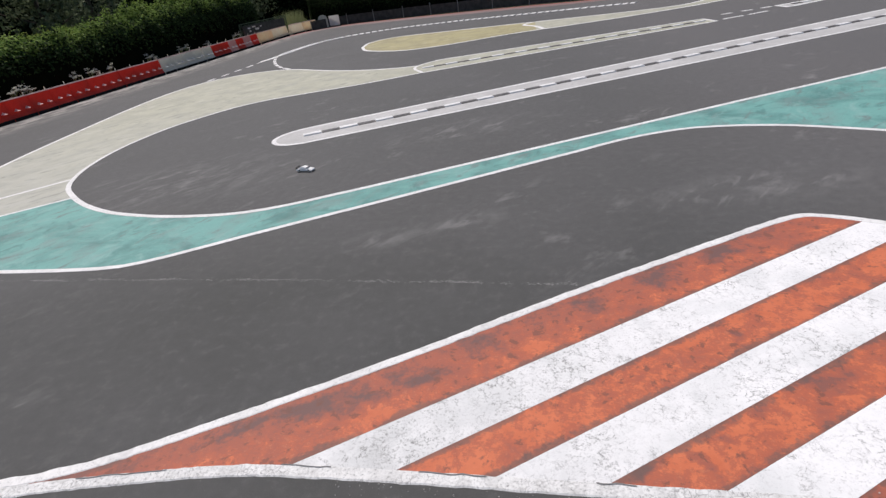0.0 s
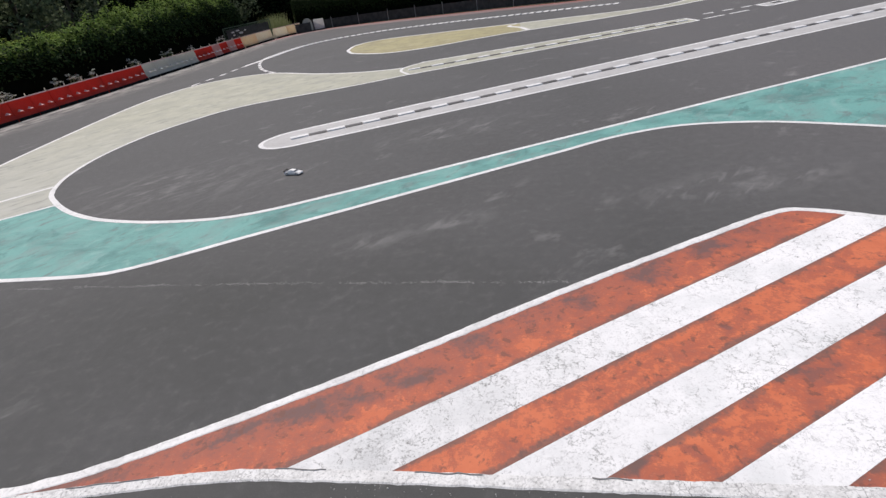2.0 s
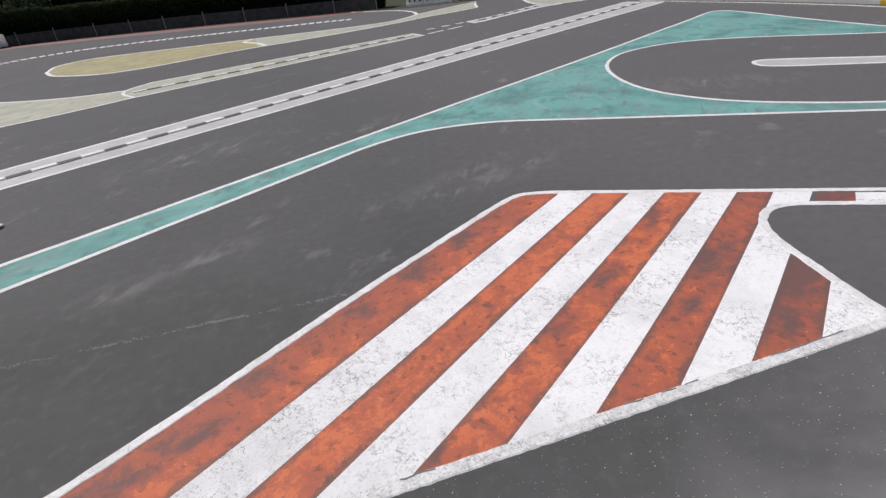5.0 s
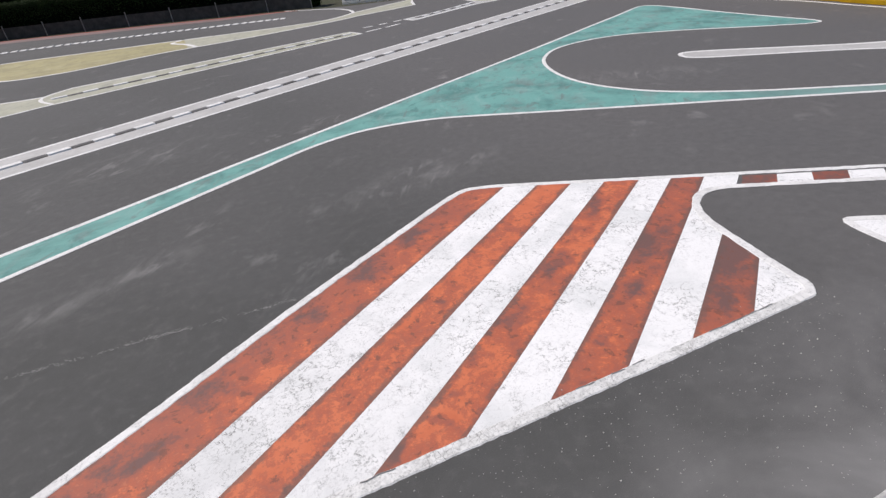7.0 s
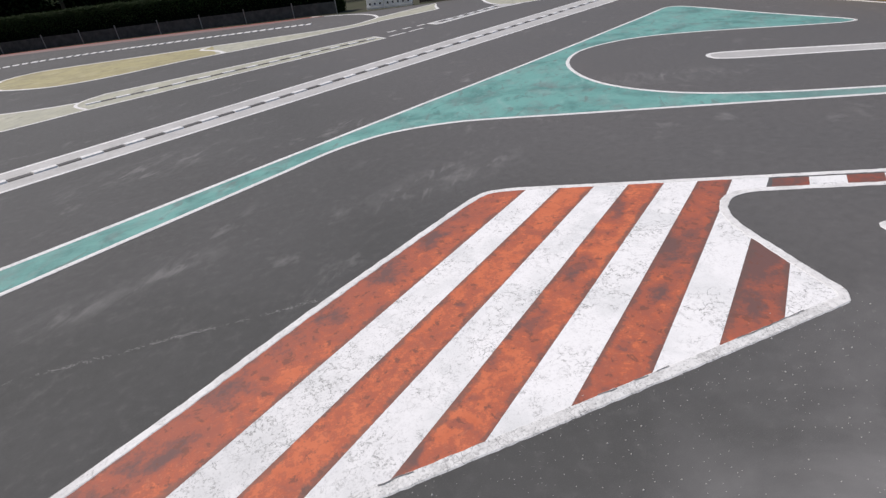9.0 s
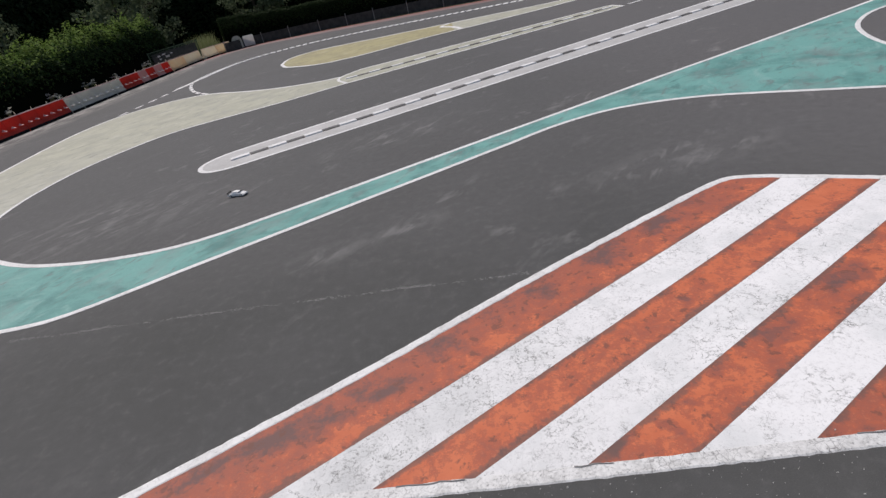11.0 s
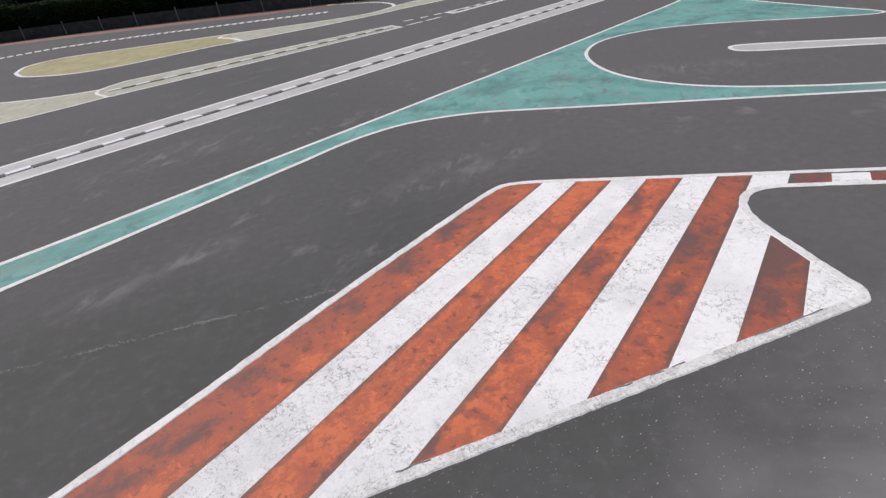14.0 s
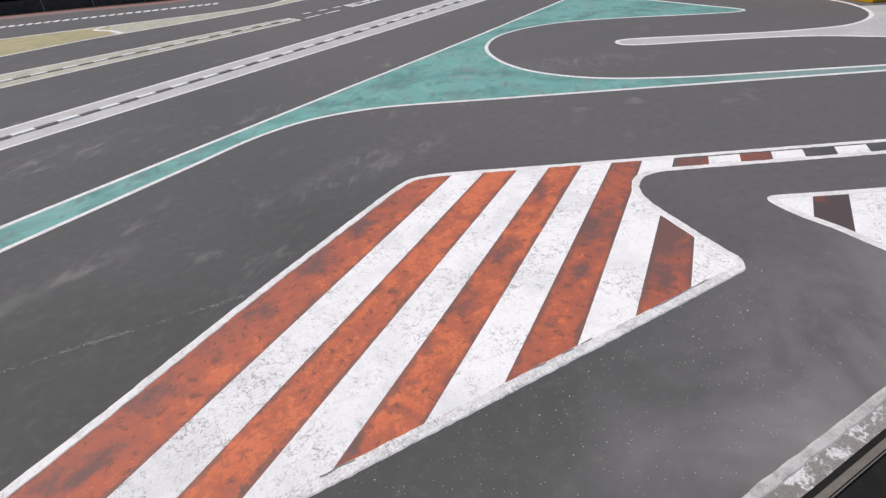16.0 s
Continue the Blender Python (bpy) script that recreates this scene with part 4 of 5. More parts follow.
s_top = smooth([(15.1, 6.98), (14.35, 7.46), (13.3, 8.38), (12.4, 9.22), (11.85, 9.70), (11.45, 9.95), (11.2, 9.87), (11.06, 9.52), (11.38, 9.10), (11.85, 8.72), (12.8, 7.98), (13.75, 7.18), (14.31, 6.56), (14.62, 6.05), (15.0, 5.3), (16.0, 3.5)])
part("paint", fill(s_top + [Vector((19.6, 4.6)), Vector((19.2, 6.9))] + [q for q in rim[:-1] if q.y < 7.8], Z1), GREY, spit)
part("edge_line", ribbon(rim + s_top[1:], 0.09, Z2), LINE, spit)

# ---------------------------------------------------------------- edge of the drivers' stand
stand = thing("stand_edge", "worn white kerb and concrete at the foot of the stand", "kerb", at=pose(3.13, 0.70, 0, 0, 0, -2.4) @ pose(-3.13, -0.64, 0))
part("kerb_paint", ribbon(straight((-12, 0.612), (14, 0.612), 0.05), 0.046, 0.014, ragged=0.35, deep=0.009, fine=5), SMEARED, stand, "flaking white painted kerb")
part("concrete", fill([Vector(q) for q in ((-12, 0.47), (14, 0.47), (14, 0.592), (-12, 0.592))], 0.010, 0.010), FLAKED, stand, "stained concrete with flakes of white paint")
# the open gap's darkness is put in as a black strip
part("gap_shade", box(bmesh.new(), -12, 14, 0.432, 0.469, -0.03, 0.004), RUBBER_AND_SHADE, stand, "black strip in place of the dark gap")
part("beam", box(bmesh.new(), -12, 14, 0.375, 0.431, -0.03, 0.03, 0.012), TIMBER, stand, "weathered grey timber beam")
# black sheet stands in for the dark void behind the beam
part("mat", box(bmesh.new(), -12, 14, -3.2, 0.374, -0.03, 0.002), RUBBER_AND_SHADE, stand, "black sheet in place of the dark void")
# loose pale grit on the near asphalt
rng = np.random.default_rng(4)
verts, faces = [], []
for i in range(1500):
    x, y = rng.uniform(-3, 9) if i % 8 == 0 else (-1.5 + 6.1 * rng.random() ** 1.3), 0.75 + 1.6 * rng.random() ** 0.65
    s = rng.uniform(0.0014, 0.0036) * (1.9 if rng.random() < 0.08 else 1)
    a, n = rng.uniform(0, 6.283), len(verts)
    for k in range(5):
        q = a + 1.2566 * k
        verts += [(x + 1.3 * s * math.cos(q), y + s * math.sin(q), 0.0), (x + 0.7 * s * math.cos(q), y + 0.5 * s * math.sin(q), s * 0.9)]
        faces.append((n + 2 * k, n + (2 * k + 2) % 10, n + (2 * k + 3) % 10, n + 2 * k + 1))
    faces.append((n + 1, n + 3, n + 5, n + 7, n + 9))
tagged(sheet("grit", verts, faces, GRIT), "scattered pale grit and small stones on the asphalt", "grit", kind="stuff")


# ---------------------------------------------------------------- barriers
def profile_bar(length, width, height, foot=0.14, crown=0.09, bevel=0.012):
    """A road barrier's body: broad foot, sloping flanks, narrow rounded top."""
    bm = bmesh.new()
    sec = [(-width / 2, 0), (width / 2, 0), (width / 2, foot), (width * 0.30, foot + 0.16), (crown / 2, height), (-crown / 2, height), (-width * 0.30, foot + 0.16), (-width / 2, foot)]
    ends = [[bm.verts.new((x, y, z)) for x, z in sec] for y in (-length / 2, length / 2)]
    n = len(sec)
    for i in range(n):
        bm.faces.new((ends[0][i], ends[0][(i + 1) % n], ends[1][(i + 1) % n], ends[1][i]))
    bm.faces.new(ends[0][::-1])
    bm.faces.new(ends[1])
    bmesh.ops.recalc_face_normals(bm, faces=bm.faces[:])
    bmesh.ops.bevel(bm, geom=bm.edges[:], offset=bevel, segments=2, affect="EDGES")
    return bm


def barrier(name, label, length, height, plastic, eyes=2, peg=True, slots=0, group="barriers", rubber=True):
    b = thing(name, label, "barrier", group)
    part("body", profile_bar(length - 0.004, 0.42, height), plastic, b, smooth=False)
    if rubber:
        # black strip put in for the barrier's shadow along its foot
        part("base", box(bmesh.new(), -0.225, 0.225, -length / 2 + 0.02, length / 2 - 0.02, 0.0, 0.15), RUBBER_AND_SHADE, b, "black strip in place of the shadow at its foot")
    # pale triangles put in for sunlit glints on the moulded ledges
    for i in range(eyes):
        bm = bmesh.new()
        y = (i - (eyes - 1) / 2) * length * 0.46
        v = [bm.verts.new(q) for q in ((0.12, y - 0.09, 0.41), (0.12, y + 0.09, 0.41), (0.10, y + 0.03, 0.50),
                                       (0.285, y - 0.075, 0.405), (0.285, y + 0.075, 0.405), (0.125, y + 0.02, 0.495))]
        for f in ((3, 4, 5), (0, 1, 4, 3), (1, 2, 5, 4), (2, 0, 3, 5)):
            bm.faces.new([v[k] for k in f])
        bmesh.ops.recalc_face_normals(bm, faces=bm.faces[:])
        part("lit_ledge", bm, PINK_LIT_LEDGE if plastic is RED_PLASTIC else LIT_LEDGE, b, "pale triangular ledge with its sunlit glint painted in")
    for i in range(slots):
        y = (i - (slots - 1) / 2) * length / (slots + 0.4)
        part("slot", box(bmesh.new(), 0.080, 0.156, y - 0.05, y + 0.05, height * 0.29, height * 0.43), RUBBER_AND_SHADE, b, "dark slot")
    if peg:
        part("peg", tube(bmesh.new(), (0, length * 0.43, height - 0.02), (0, length * 0.43, height + 0.17), 0.022, 0.018), WHITE_PLASTIC, b, "white locking peg")
    part("lip", box(bmesh.new(), -0.04, 0.04, -length / 2 + 0.02, length / 2 - 0.02, height - 0.005, height + 0.045, 0.012), TOP_LIP, b, "pale pinkish top edge")
    return b


RED_BAR = barrier("red_barrier", "red plastic road barrier with pale triangular ledges", 1.18, 0.87, RED_PLASTIC)
WHITE_BAR = barrier("white_barrier", "dirty white plastic road barrier with pale triangular ledges", 1.18, 0.87, WHITE_PLASTIC)
PINK_BAR = barrier("pink_barrier", "sun-faded pink plastic road barrier with pale triangular ledges", 1.18, 0.87, PINK_PLASTIC)
BX, used = -21.55, {"r": False, "w": False, "p": False}
for i, c in enumerate("rrrrrrrrrrrrwwwwwrrprpr"):
    y = 16.33 + 1.18 * i
    m = pose(BX + 0.012 * math.sin(i * 2.1), y, -0.03, 0, 0, 1.2 * math.sin(i * 1.7))
    src = {"r": RED_BAR, "w": WHITE_BAR, "p": PINK_BAR}[c]
    if used[c]:
        copy_thing(src, m)
    else:
        src.matrix_world, used[c] = m, True

for x, y, turn, n, mat, lab in ((-21.55, 44.40, 0, 2.7, BEIGE_PLASTIC, "stained beige plastic barrier beside the hedge"), (-21.50, 47.25, -3, 2.9, CREAM_PLASTIC, "faded cream plastic barrier on the bend"),
                                (-21.08, 50.05, -14, 2.0, CREAM_PLASTIC, "short faded cream plastic barrier on the bend"), (-20.42, 51.85, -27, 1.7, BEIGE_PLASTIC, "short stained beige plastic barrier on the bend")):
    b = barrier("beige_barrier", lab, n, 0.86, mat, 0, False)
    b.matrix_world = pose(x, y, -0.03, 0, 0, turn)
b = barrier("orange_barrier", "low orange plastic barrier on the bend", 0.8, 0.55, ORANGE_PLASTIC, 0, False)
b.matrix_world = pose(-19.85, 52.80, -0.03, 0, 0, -44)

# far right: white and yellow barriers outside the bend
edge_w = barrier("white_barrier", "clean white plastic barrier on the far bend", 2.0, 0.95, CLEAN_WHITE, 0, False, 2, "far barriers", False)
edge_y = barrier("yellow_barrier", "bright yellow plastic barrier on the far bend", 2.0, 0.95, YELLOW_PLASTIC, 0, False, 5, "far barriers", False)
first = {"w": True, "y": True}
run = smooth([(19.3, 23.4), (19.75, 20.0), (20.2, 17.5), (20.48, 15.2), (20.58, 13.8), (20.42, 12.2), (20.1, 10.8), (19.88, 9.6), (19.68, 8.6), (19.2, 7.5), (18.7, 6.7)], 0.05)
dist, nxt, k = 0.0, 1.0, 0
for a, c in zip(run, run[1:]):
    dist += (c - a).length
    if dist >= nxt:
        kind = "w" if a.y > 13.6 else "y"
        ang = math.degrees(math.atan2(c.y - a.y, c.x - a.x)) - 90
        m = pose(a.x, a.y, -0.03 if a.x > 24 else 0.0, 0, 0, ang)
        src = edge_w if kind == "w" else edge_y
        if first[kind]:
            src.matrix_world, first[kind] = m, False
        else:
            copy_thing(src, m)
        nxt += 2.02


# ---------------------------------------------------------------- planting
def leaves(name, pts, out, size, material, parent, seed, aspect=0.6, spread=0.9, upright=0.0):
    """Many small leaves, each a bent quad, at pts, facing roughly along out."""
    r = np.random.default_rng(seed)
    n = len(pts)
    nrm = np.asarray(out, float) + r.normal(0, spread, (n, 3))
    nrm /= np.linalg.norm(nrm, axis=1, keepdims=True) + 1e-9
    t = np.cross(nrm, r.normal(0, 1, (n, 3)))
    if upright:
        t = np.array((0.0, 0.0, upright)) + r.normal(0, 0.4, (n, 3))
        t -= nrm * (t * nrm).sum(1, keepdims=True)
    t /= np.linalg.norm(t, axis=1, keepdims=True) + 1e-9
    u = np.cross(nrm, t)
    s = size * r.uniform(0.6, 1.35, (n, 1))
    v = np.stack([pts - t * s * 0.5, pts + u * s * 0.5 * aspect + nrm * s * 0.12, pts + t * s * 0.5, pts - u * s * 0.5 * aspect + nrm * s * 0.12], 1).reshape(-1, 3)
    me = bpy.data.meshes.new(name)
    me.vertices.add(4 * n)
    me.vertices.foreach_set("co", v.ravel())
    me.loops.add(4 * n)
    me.loops.foreach_set("vertex_index", np.arange(4 * n))
    me.polygons.add(n)
    me.polygons.foreach_set("loop_start", np.arange(n) * 4)
    me.update(calc_edges=True)
    me.validate()
    me.materials.append(material)
    ob = new(name, me)
    ob.parent = parent
    return ob


def lumps(x, y, s, seed=0.0):
    return noise.noise((x * s, y * s, seed)) + 0.5 * noise.noise((x * s * 2.3, y * s * 2.3, seed + 4))


def hedge(name, label, path, width, height, per_metre, size, leaf, seed, round_top=True, rough=0.25, spread=0.9, lit_top=None):
    """A hedge along a plan path: a near-black solid inside in place of shade, and leaves over it."""
    h = thing(name, label, "hedge")
    r = np.random.default_rng(seed)
    path = [Vector(q) for q in path]
    bm = bmesh.new()
    prev = None
    rows = []
    for i, q in enumerate(path):
        d = (path[min(i + 1, len(path) - 1)] - path[max(i - 1, 0)]).normalized()
        s = Vector((-d.y, d.x))
        hh, row = height(i / (len(path) - 1)), []
        for k in range(11):
            a = math.pi * k / 10
            c, z = math.cos(a), math.sin(a)
            if round_top:
                c, z = math.copysign(abs(c) ** 0.55, c), abs(z) ** 0.6
            else:
                c, z = math.copysign(abs(c) ** 0.15, c), abs(z) ** 0.2
            row.append(bm.verts.new((q.x + s.x * c * width * 0.40, q.y + s.y * c * width * 0.40, -0.03 + z * hh * 0.90)))
        rows.append((q, d, s, hh))
        if prev:
            for k in range(10):
                bm.faces.new((prev[k], prev[k + 1], row[k + 1], row[k]))
        else:
            bm.faces.new(row)
        prev = row
    bm.faces.new(prev[::-1])
    bmesh.ops.recalc_face_normals(bm, faces=bm.faces[:])
    part("inside", bm, SHADE_CORE, h)
    pts, out, crown = [], [], []
    for (q, d, s, hh), (q2, *_rest) in zip(rows, rows[1:]):
        for j in range(int(per_metre * (q2 - q).length)):
            p = q.lerp(q2, r.random())
            a = math.pi * r.random()
            c, z = math.cos(a), math.sin(a)
            if round_top and j % 2:
                c = r.uniform(-1, 1)
                z = (1 - abs(c) ** 3.64) ** 0.3
            elif round_top:
                c, z = math.copysign(abs(c) ** 0.55, c), abs(z) ** 0.6
            else:
                c, z = math.copysign(abs(c) ** 0.15, c), abs(z) ** 0.2
            if lit_top is not None and r.random() > 0.10 + (z * hh - 1.50) / 1.15:      # leaves thinned low down: the near-black core stands in for shade
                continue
            b = 1 + rough * lumps(p.x + c * 2, p.y + z * 3, 0.75, seed) + rough * 0.35 * r.normal()
            w = width / 2 * (1 + rough * 0.5 * lumps(p.x, p.y + z * 3, 1.1, seed + 9) + 0.07 * r.normal())
            pts.append((p.x + s.x * c * w, p.y + s.y * c * w, max(0.0, z * hh * (1 + (b - 1) * z))))
            out.append((s.x * c, s.y * c, z + 0.15))
            crown.append(z)
    for (q, d, s, hh), sg in ((rows[0], -1), (rows[-1], 1)):
        for j in range(int(per_metre * width * 0.5)):
            c, z = r.uniform(-1, 1), r.random()
            pts.append((q.x + s.x * c * width / 2 + sg * d.x * 0.06 * r.random(), q.y + s.y * c * width / 2 + sg * d.y * 0.06 * r.random(), z * hh * (1 - 0.3 * (c ** 4 if round_top else 0))))
            out.append((sg * d.x, sg * d.y, 0.2))
            crown.append(0.0)
    pts, out = np.array(pts), np.array(out)
    if lit_top is None:
        leaves("foliage", pts, out, size, leaf, h, seed, spread=spread)
        return h
    # leaves near the top take the brighter colour, as if sunlit
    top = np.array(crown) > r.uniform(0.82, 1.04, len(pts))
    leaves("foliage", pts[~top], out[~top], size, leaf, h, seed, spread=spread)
    tagged(leaves("lit_top_leaf", pts[top] + np.array((0, 0, 0.06)), out[top], size * 1.15, lit_top, h, seed + 50, 0.42, 0.5, 0.8), kind="stuff")
    return h


HEDGE_AT, HEDGE_TOP = (25.7, 28.0, 30.3, 32.0, 35.0, 38.0, 43.6), (2.58, 2.74, 2.94, 3.24, 3.28, 3.42, 3.58)
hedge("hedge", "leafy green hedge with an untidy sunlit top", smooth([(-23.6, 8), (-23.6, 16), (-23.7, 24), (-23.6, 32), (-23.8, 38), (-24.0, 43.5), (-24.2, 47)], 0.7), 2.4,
      lambda u: float(np.interp(8 + 39 * u, HEDGE_AT, HEDGE_TOP)), 1700, 0.17, SHADED_HEDGE_LEAF, 3, True, 0.25, 0.9, LIT_TOP_LEAF)
hedge("undergrowth", "sunlit yellow-green undergrowth behind the hedge", smooth([(-27.4, 4), (-27.4, 16), (-27.6, 24), (-27.8, 33)], 0.7), 4.6,
      lambda u: 2.86 - 0.10 * u, 700, 0.18, MEADOW, 13, True, 0.16)
hedge("clipped_hedge", "dark clipped conifer hedge with a flat top", smooth([(-20.9, 54.1), (-18.9, 55.0), (-16.5, 55.0)], 0.8)[:-1] + [v + Vector((0.9, 2.3)) for v in OUTER[14:-2] if v.x < 8.9], 1.6,
      lambda u: 2.35 + 0.45 * max(0.0, 1 - 6 * u), 1900, 0.10, DARK_LEAF, 5, False, 0.05, 0.6)
# dark backdrop added behind the trees; its solid core shuts out the sky
hedge("shrubs", "tall dark shrub backdrop behind the trees", smooth([(-42, 0), (-41, 16), (-40, 30), (-41, 46), (-37, 60), (-27, 71), (-8, 71), (10, 65), (26, 56)], 1.4), 5.5,
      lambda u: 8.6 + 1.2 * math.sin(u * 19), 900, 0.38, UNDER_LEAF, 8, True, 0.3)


def tree(base, height, reach, leaf, seed, low=0.25, count=3600, size=0.30):
    r = np.random.default_rng(seed)
    t = thing("tree", "dark leafy tree with a bare trunk", "tree", "trees behind the hedges")
    x, y = base
    bm = bmesh.new()
    p, rad = Vector((x, y, -0.03)), height * 0.022
    for k in range(5):
        q = p + Vector((r.normal(0, 0.12), r.normal(0, 0.12), height * 0.17))
        tube(bm, p, q, rad, rad * 0.82, 9)
        p, rad = q, rad * 0.82
    top = p
    part("trunk", bm, BARK, t)
    centres = []
    for k in range(8):
        a, z0 = k * 2.4 + r.random(), height * (low + 0.06 * k)
        s = Vector((x, y, z0))
        e = s + Vector((math.cos(a), math.sin(a), 0.45)) * reach * r.uniform(0.55, 0.9)
        part("limb", tube(bmesh.new(), s, e, height * 0.008, height * 0.003, 6), BARK, t)
        centres += [e, s.lerp(e, 0.6)]
    for k in range(26):
        a, z = r.uniform(0, 6.283), r.uniform(low, 1.0)
        w = reach * math.sqrt(max(0.05, 1 - ((z - 0.58) / 0.46) ** 2)) * r.uniform(0.25, 0.95)
        centres.append(Vector((x + math.cos(a) * w, y + math.sin(a) * w, z * height)))
    pts, out = [], []
    for c in centres:
        n = count // len(centres)
        rr = reach * r.uniform(0.18, 0.34)
        o = r.normal(0, 1, (n, 3))
        o /= np.linalg.norm(o, axis=1, keepdims=True)
        pts.append(np.array(c) + o * rr * r.uniform(0.55, 1.05, (n, 1)) * np.array((1, 1, 0.75)))
        out.append(o)
    leaves("crown", np.concatenate(pts), np.concatenate(out), size, leaf, t, seed)
    return t


for i, (x, y, h, w) in enumerate(((-35, 9, 9, 3.4), (-36.5, 16, 11, 3.8), (-33.5, 22.5, 8, 3.0), (-36, 29, 12, 4.2), (-33.5, 36, 9, 3.4), (-35, 43, 11, 3.8), (-28, 51, 8, 3.2),
                                  (-30, 59, 11, 3.8), (-20, 64, 9, 3.4), (-11, 64, 11, 4.0), (-3, 62, 9, 3.4), (5, 59, 11, 3.8), (13, 55, 10, 3.6), (21, 50, 11, 3.8))):
    tree((x, y), h, w, TREE_LEAF, 20 + i, low=0.16 if i % 3 else 0.28)


def flower(height, seed):
    """A tall weed with white flower heads."""
    r = np.random.default_rng(seed)
    f = thing("flowering_weed", "tall weed with white flower heads behind the barrier", "plant", "weeds behind the barrier")
    bm = bmesh.new()
    heads = []
    for k in range(5):
        a = r.uniform(0, 6.283)
        e = Vector((math.cos(a) * 0.16 * r.random(), math.sin(a) * 0.3 * r.random(), height * r.uniform(0.8, 1.05)))
        tube(bm, (0, 0, height * 0.3), e, 0.012, 0.007, 5)
        heads.append(e)
    tube(bm, (0, 0, 0), (0, 0, height * 0.32), 0.016, 0.012, 6)
    part("stem", bm, STALK, f)
    pts = np.concatenate([np.array(e) + r.normal(0, 1, (22, 3)) * np.array((0.06, 0.06, 0.025)) for e in heads])
    blossom = leaves("blossom", pts, np.tile((0, 0, 1.0), (len(pts), 1)), 0.06, PETAL, f, seed, 0.9, 0.5)
    pts = np.concatenate([np.array((0, 0, height * z)) + r.normal(0, 0.10, (12, 3)) for z in (0.35, 0.55, 0.7)])
    tagged(leaves("leaf", pts, np.tile((0.4, 0, 0.8), (len(pts), 1)), 0.13, STALK, f, seed + 1, 0.4, 0.8), kind="stuff")
    tagged(blossom, kind="stuff")
    return f


kinds = [flower(1.20, 1), flower(1.32, 2), flower(1.10, 3)]
rr = random.Random(11)
spots = [17.9, 18.7, 19.6, 20.4, 20.8, 21.3, 23.9, 25.1, 25.5, 26.5, 29.8, 30.4, 33.2, 33.8, 36.3, 40.3, 41.0]
for i, y in enumerate(spots):
    m = pose(-21.98 - 0.12 * rr.random(), y, -0.03, 0, 0, rr.uniform(0, 360))
    if i < 3:
        kinds[i].matrix_world = m
    else:
        copy_thing(kinds[i % 3], m)

# low wire fence in front of the clipped hedge
fence = thing("net_fence", "low fence of grey posts and dark netting", "fence")
fp = [v + Vector((0.25, 0.75)) for v in OUTER[10:-3] if v.x < 9.9]
run, last = 0.0, None
for a, c in zip(fp, fp[1:]):
    run += (c - a).length
    if last is None or run > 2.6:
        part("post", tube(bmesh.new(), (a.x, a.y, -0.03), (a.x, a.y, 0.98), 0.04, 0.035), STEEL, fence)
        if last is not None:
            bm = bmesh.new()
            d = (a - last).normalized()
            n = Vector((-d.y, d.x)) * 0.006
            lo = [bm.verts.new((*q, 0.02)) for q in (last - n, a - n, a + n, last + n)]
            hi = [bm.verts.new((*q, 0.80)) for q in (last - n, a - n, a + n, last + n)]
            bm.faces.new(hi)
            bm.faces.new(lo[::-1])
            for i in range(4):
                bm.faces.new((lo[i], lo[(i + 1) % 4], hi[(i + 1) % 4], hi[i]))
            part("netting", bm, NET, fence)
        last, run = a, 0.0

# white barriers and a dark timber fence by the far bend
for x, y, n, k, lab in ((11.75, 39.1, 1.25, 3, "short white slotted barrier beside the far bend"), (13.15, 38.2, 2.0, 5, "long white slotted barrier beside the far bend")):
    b = barrier("white_barrier", lab, n, 0.92, CLEAN_WHITE, 0, False, k, "slotted barriers", False)
    b.matrix_world = pose(x, y, -0.03, 0, 0, -123)
tf = thing("timber_fence", "dark brown weathered timber fence", "fence", at=pose(14.6, 37.9, -0.03, 0, 0, -20))
for i in range(26):
    part("plank", box(bmesh.new(), i * 0.165, i * 0.165 + 0.15, 0, 0.025, 0.03, 1.55 + 0.03 * math.sin(i * 2.3), 0.004), ROTTEN, tf)
for u in (0.0, 2.1, 4.15):
    part("post", box(bmesh.new(), u, u + 0.1, 0.026, 0.126, 0, 1.6), ROTTEN, tf)
for z in (0.35, 1.2):
    part("rail", box(bmesh.new(), 0, 4.25, 0.026, 0.06, z, z + 0.08), ROTTEN, tf)

# marker boards at the end of the clipped hedge
mk = thing("marker_board", "grey-green round-topped marker board beside the hedge", "sign", at=pose(-19.12, 52.2, -0.03, 0, 0, 18))
bm = bmesh.new()
vs = [bm.verts.new((0.45 * math.cos(a), -0.03, 0.75 + 0.45 * math.sin(a))) for a in [math.pi * k / 14 for k in range(15)]] + [bm.verts.new((-0.45, -0.03, 0.1)), bm.verts.new((0.45, -0.03, 0.1))]
f = bm.faces.new(vs)
e = bmesh.ops.extrude_face_region(bm, geom=[f], use_keep_orig=True)
bmesh.ops.translate(bm, verts=[v for v in e["geom"] if isinstance(v, bmesh.types.BMVert)], vec=(0, 0.06, 0))
bmesh.ops.recalc_face_normals(bm, faces=bm.faces[:])
part("board", bm, OLIVE, mk)
for u in (-0.3, 0.3):
    part("leg", tube(bmesh.new(), (u, 0, 0), (u, 0, 0.12), 0.03), STEEL, mk)
mk2 = thing("marker_board", "square white marker board beside the hedge", "sign", at=pose(-18.12, 52.55, -0.03, 0, 0, 14))
part("board", box(bmesh.new(), -0.48, 0.48, -0.04, 0.04, 0.12, 1.02, 0.03), CLEAN_WHITE, mk2)
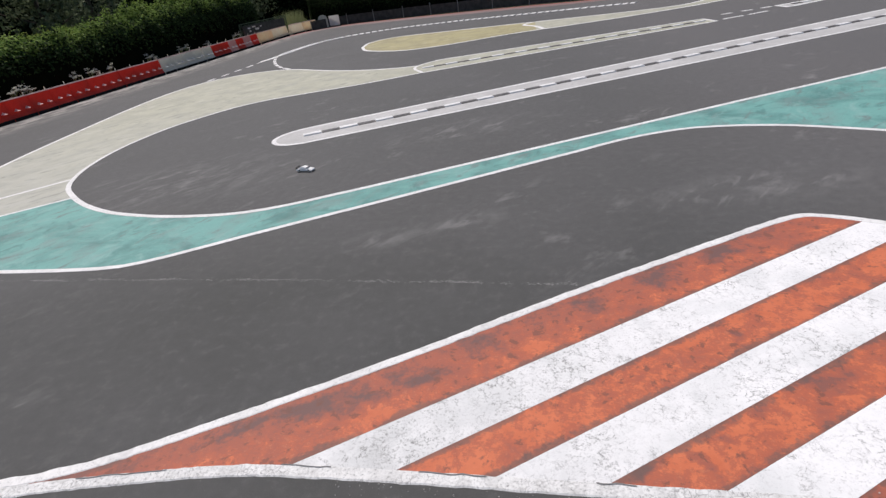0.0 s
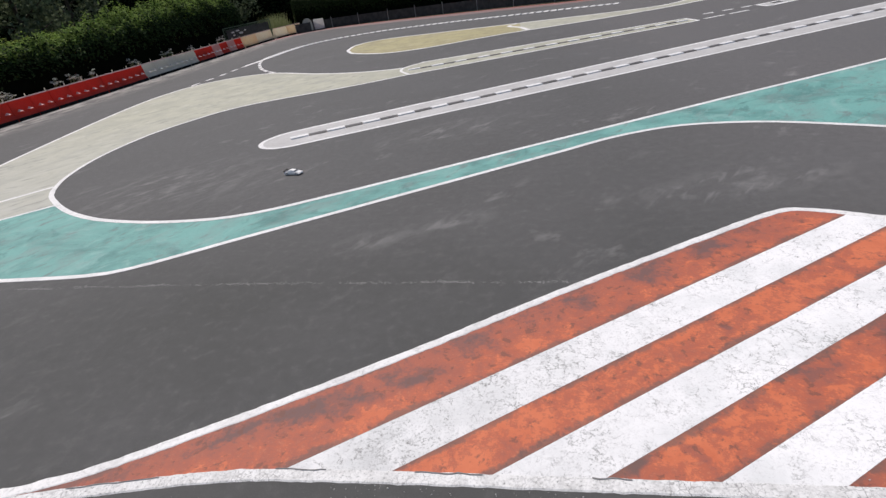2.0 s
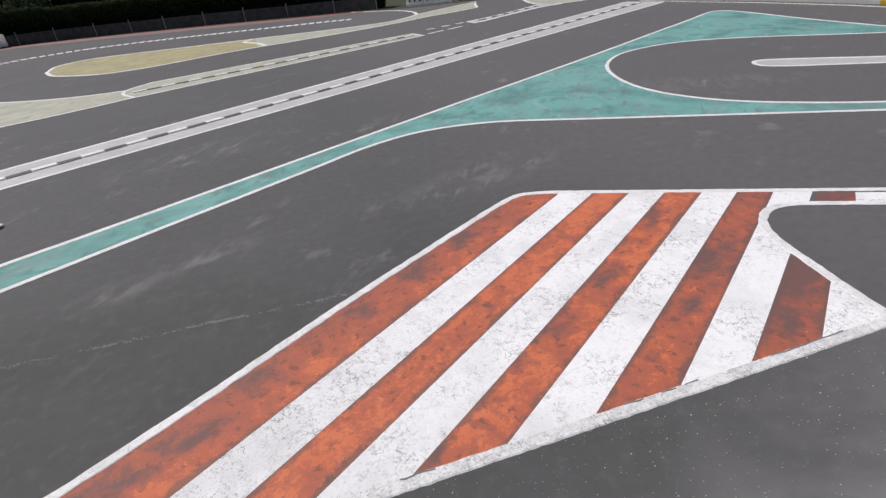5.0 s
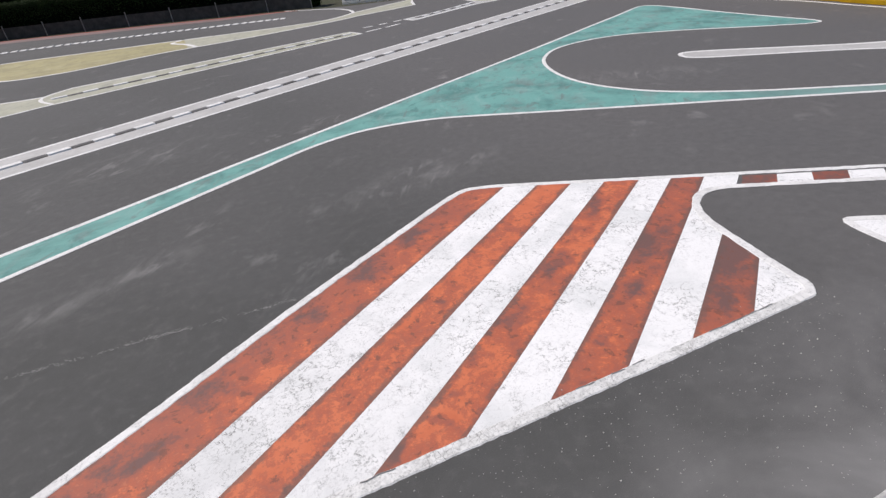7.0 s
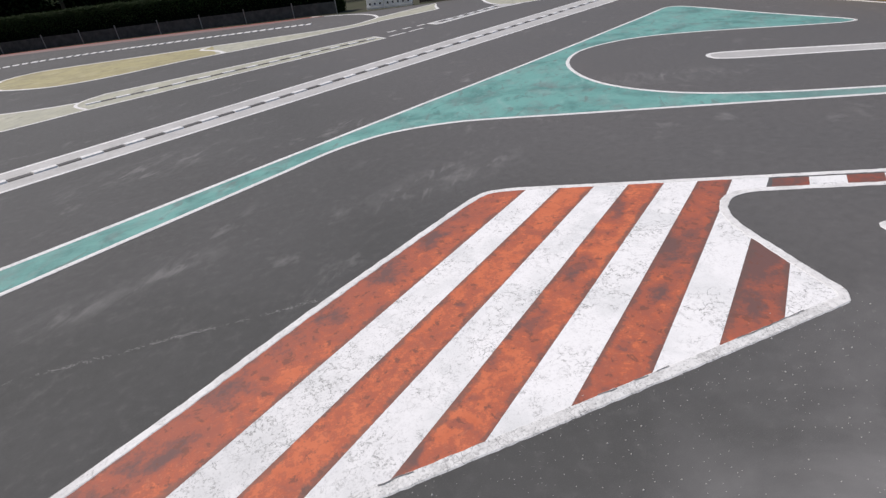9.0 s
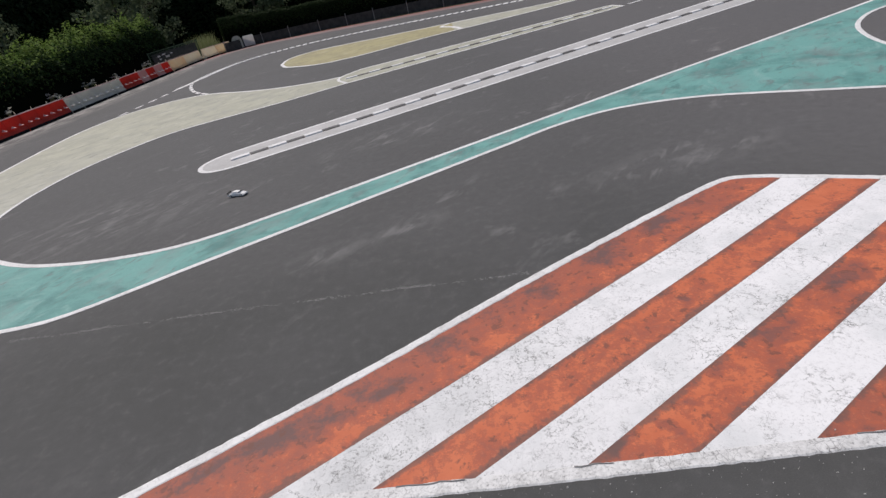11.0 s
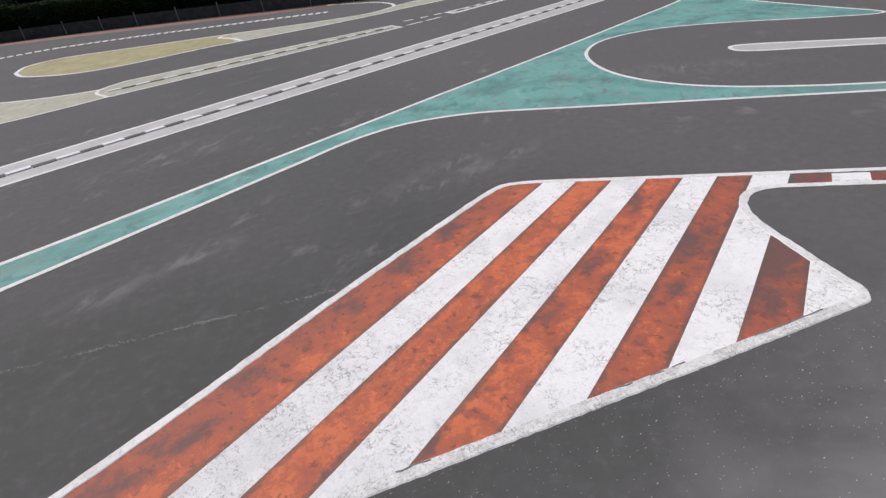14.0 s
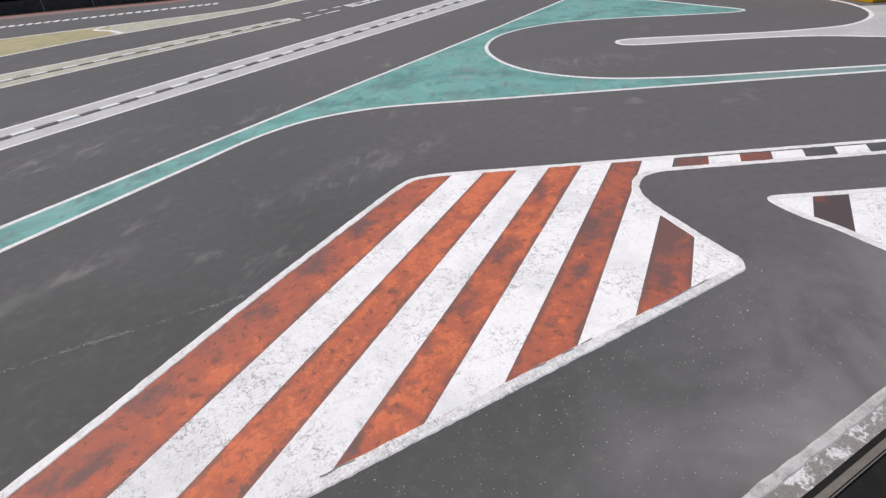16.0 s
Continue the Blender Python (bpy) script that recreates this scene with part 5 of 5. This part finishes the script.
for u in (-0.3, 0.3):
    part("leg", tube(bmesh.new(), (u, 0, 0), (u, 0, 0.14), 0.03), STEEL, mk2)
mesh_panel = thing("mesh_panel", "tall green wire mesh panel behind the beige barriers", "fence panel", at=pose(-22.35, 46.6, -0.03, 0, 0, 86) @ Matrix.Diagonal((1, 1, 0.76, 1)))
part("top_rail", box(bmesh.new(), -4.0, 4.0, -0.025, 0.025, 2.2, 2.26), GREEN_WIRE, mesh_panel)
for u in (-3.97, 0.0, 3.97):
    part("post", box(bmesh.new(), u - 0.03, u + 0.03, -0.03, 0.03, 0, 2.2), GREEN_WIRE, mesh_panel)
bm = bmesh.new()
for i in range(60):
    tube(bm, (-3.95 + i * 0.134, 0, 0.1), (-3.95 + i * 0.134, 0, 2.2), 0.009, None, 4)
for i in range(16):
    tube(bm, (-3.95, 0, 0.12 + i * 0.138), (3.95, 0, 0.12 + i * 0.138), 0.009, None, 4)
tagged(part("wire", bm, GREEN_WIRE, mesh_panel), kind="stuff")
banner = thing("banner", "dark banner with unreadable white writing on the mesh panel", "banner", at=pose(-22.35, 46.6, -0.03, 0, 0, 86) @ Matrix.Diagonal((1, 1, 0.76, 1)))
part("cloth", box(bmesh.new(), -3.6, 3.6, -0.045, -0.0305, 1.0, 2.0), NET, banner)
for i, (u, z, w, h) in enumerate(((-2.9, 1.62, 0.42, 0.16), (-2.2, 1.70, 0.55, 0.14), (-2.75, 1.34, 0.30, 0.13), (-1.75, 1.40, 0.60, 0.20), (-0.9, 1.62, 0.30, 0.12))):
    part("writing", box(bmesh.new(), u, u + w, -0.051, -0.0452, z, z + h), CLEAN_WHITE, banner, "white bar")
gr = np.random.default_rng(31)
tuft = thing("tall_grass", "tuft of tall pale grass beside the clipped hedge", "grass")
verts, faces = [], []
for i in range(700):
    bx, by = -22.5 + gr.normal(0, 0.6), 53.0 + gr.normal(0, 0.7)
    h, a = gr.uniform(0.8, 2.1), gr.uniform(0, 6.283)
    dx, dy = math.cos(a) * h * 0.22, math.sin(a) * h * 0.22
    n = len(verts)
    verts += [(bx - 0.02, by, -0.03), (bx + 0.02, by, -0.03), (bx + dx * 0.5 + 0.015, by + dy * 0.5, h * 0.6), (bx + dx * 0.5 - 0.015, by + dy * 0.5, h * 0.6), (bx + dx, by + dy, h)]
    faces += [(n, n + 1, n + 2, n + 3), (n + 3, n + 2, n + 4)]
sheet("blade", verts, faces, STALK, tuft)

# ---------------------------------------------------------------- model car on the track
car = thing("model_car", "small silver radio-controlled model car on the asphalt", "model car", at=pose(-4.42, 9.28, 0.0, 0, 0, -13) @ Matrix.Diagonal((0.84, 0.84, 0.76, 1)))
bm = bmesh.new()
sec = [(-0.215, 0.030, 0.075, 0.085), (-0.16, 0.022, 0.085, 0.095), (-0.10, 0.020, 0.120, 0.085), (-0.02, 0.020, 0.132, 0.078), (0.06, 0.020, 0.115, 0.082), (0.11, 0.020, 0.085, 0.092), (0.18, 0.022, 0.070, 0.092), (0.215, 0.030, 0.055, 0.080)]
prev = None
for x, lo, hi, w in sec:
    mid = lo + (hi - lo) * 0.5
    ring = [bm.verts.new(q) for q in ((x, -w, lo), (x, -w, mid), (x, -w * 0.68, hi), (x, w * 0.68, hi), (x, w, mid), (x, w, lo))]
    if prev:
        for i in range(6):
            bm.faces.new((prev[i], prev[(i + 1) % 6], ring[(i + 1) % 6], ring[i]))
    else:
        bm.faces.new(ring)
    prev = ring
bm.faces.new(prev[::-1])
bmesh.ops.recalc_face_normals(bm, faces=bm.faces[:])
bmesh.ops.bevel(bm, geom=bm.edges[:], offset=0.006, segments=2, affect="EDGES")
part("body", bm, SILVER, car)
for x, w in ((0.075, 0.062), (-0.085, 0.060)):
    part("windscreen", box(bmesh.new(), x - 0.022, x + 0.022, -w, w, 0.100, 0.112, 0.003), RUBBER_AND_SHADE, car, "dark screen")
part("rear_wing", box(bmesh.new(), -0.235, -0.185, -0.085, 0.085, 0.108, 0.114, 0.002), RUBBER_AND_SHADE, car, "black rear wing")
for s in (-0.06, 0.06):
    part("wing_stay", box(bmesh.new(), -0.215, -0.200, s - 0.003, s + 0.003, 0.070, 0.109), RUBBER_AND_SHADE, car)
for x in (-0.135, 0.130):
    for s in (-1, 1):
        w = part("wheel", tube(bmesh.new(), (x, s * 0.068, 0.033), (x, s * 0.096, 0.033), 0.033, None, 16), RUBBER_AND_SHADE, car, "black rubber tyre")
        part("rim", tube(bmesh.new(), (x, s * 0.094, 0.033), (x, s * 0.099, 0.033), 0.020, None, 12), SILVER, w, "silver rim")
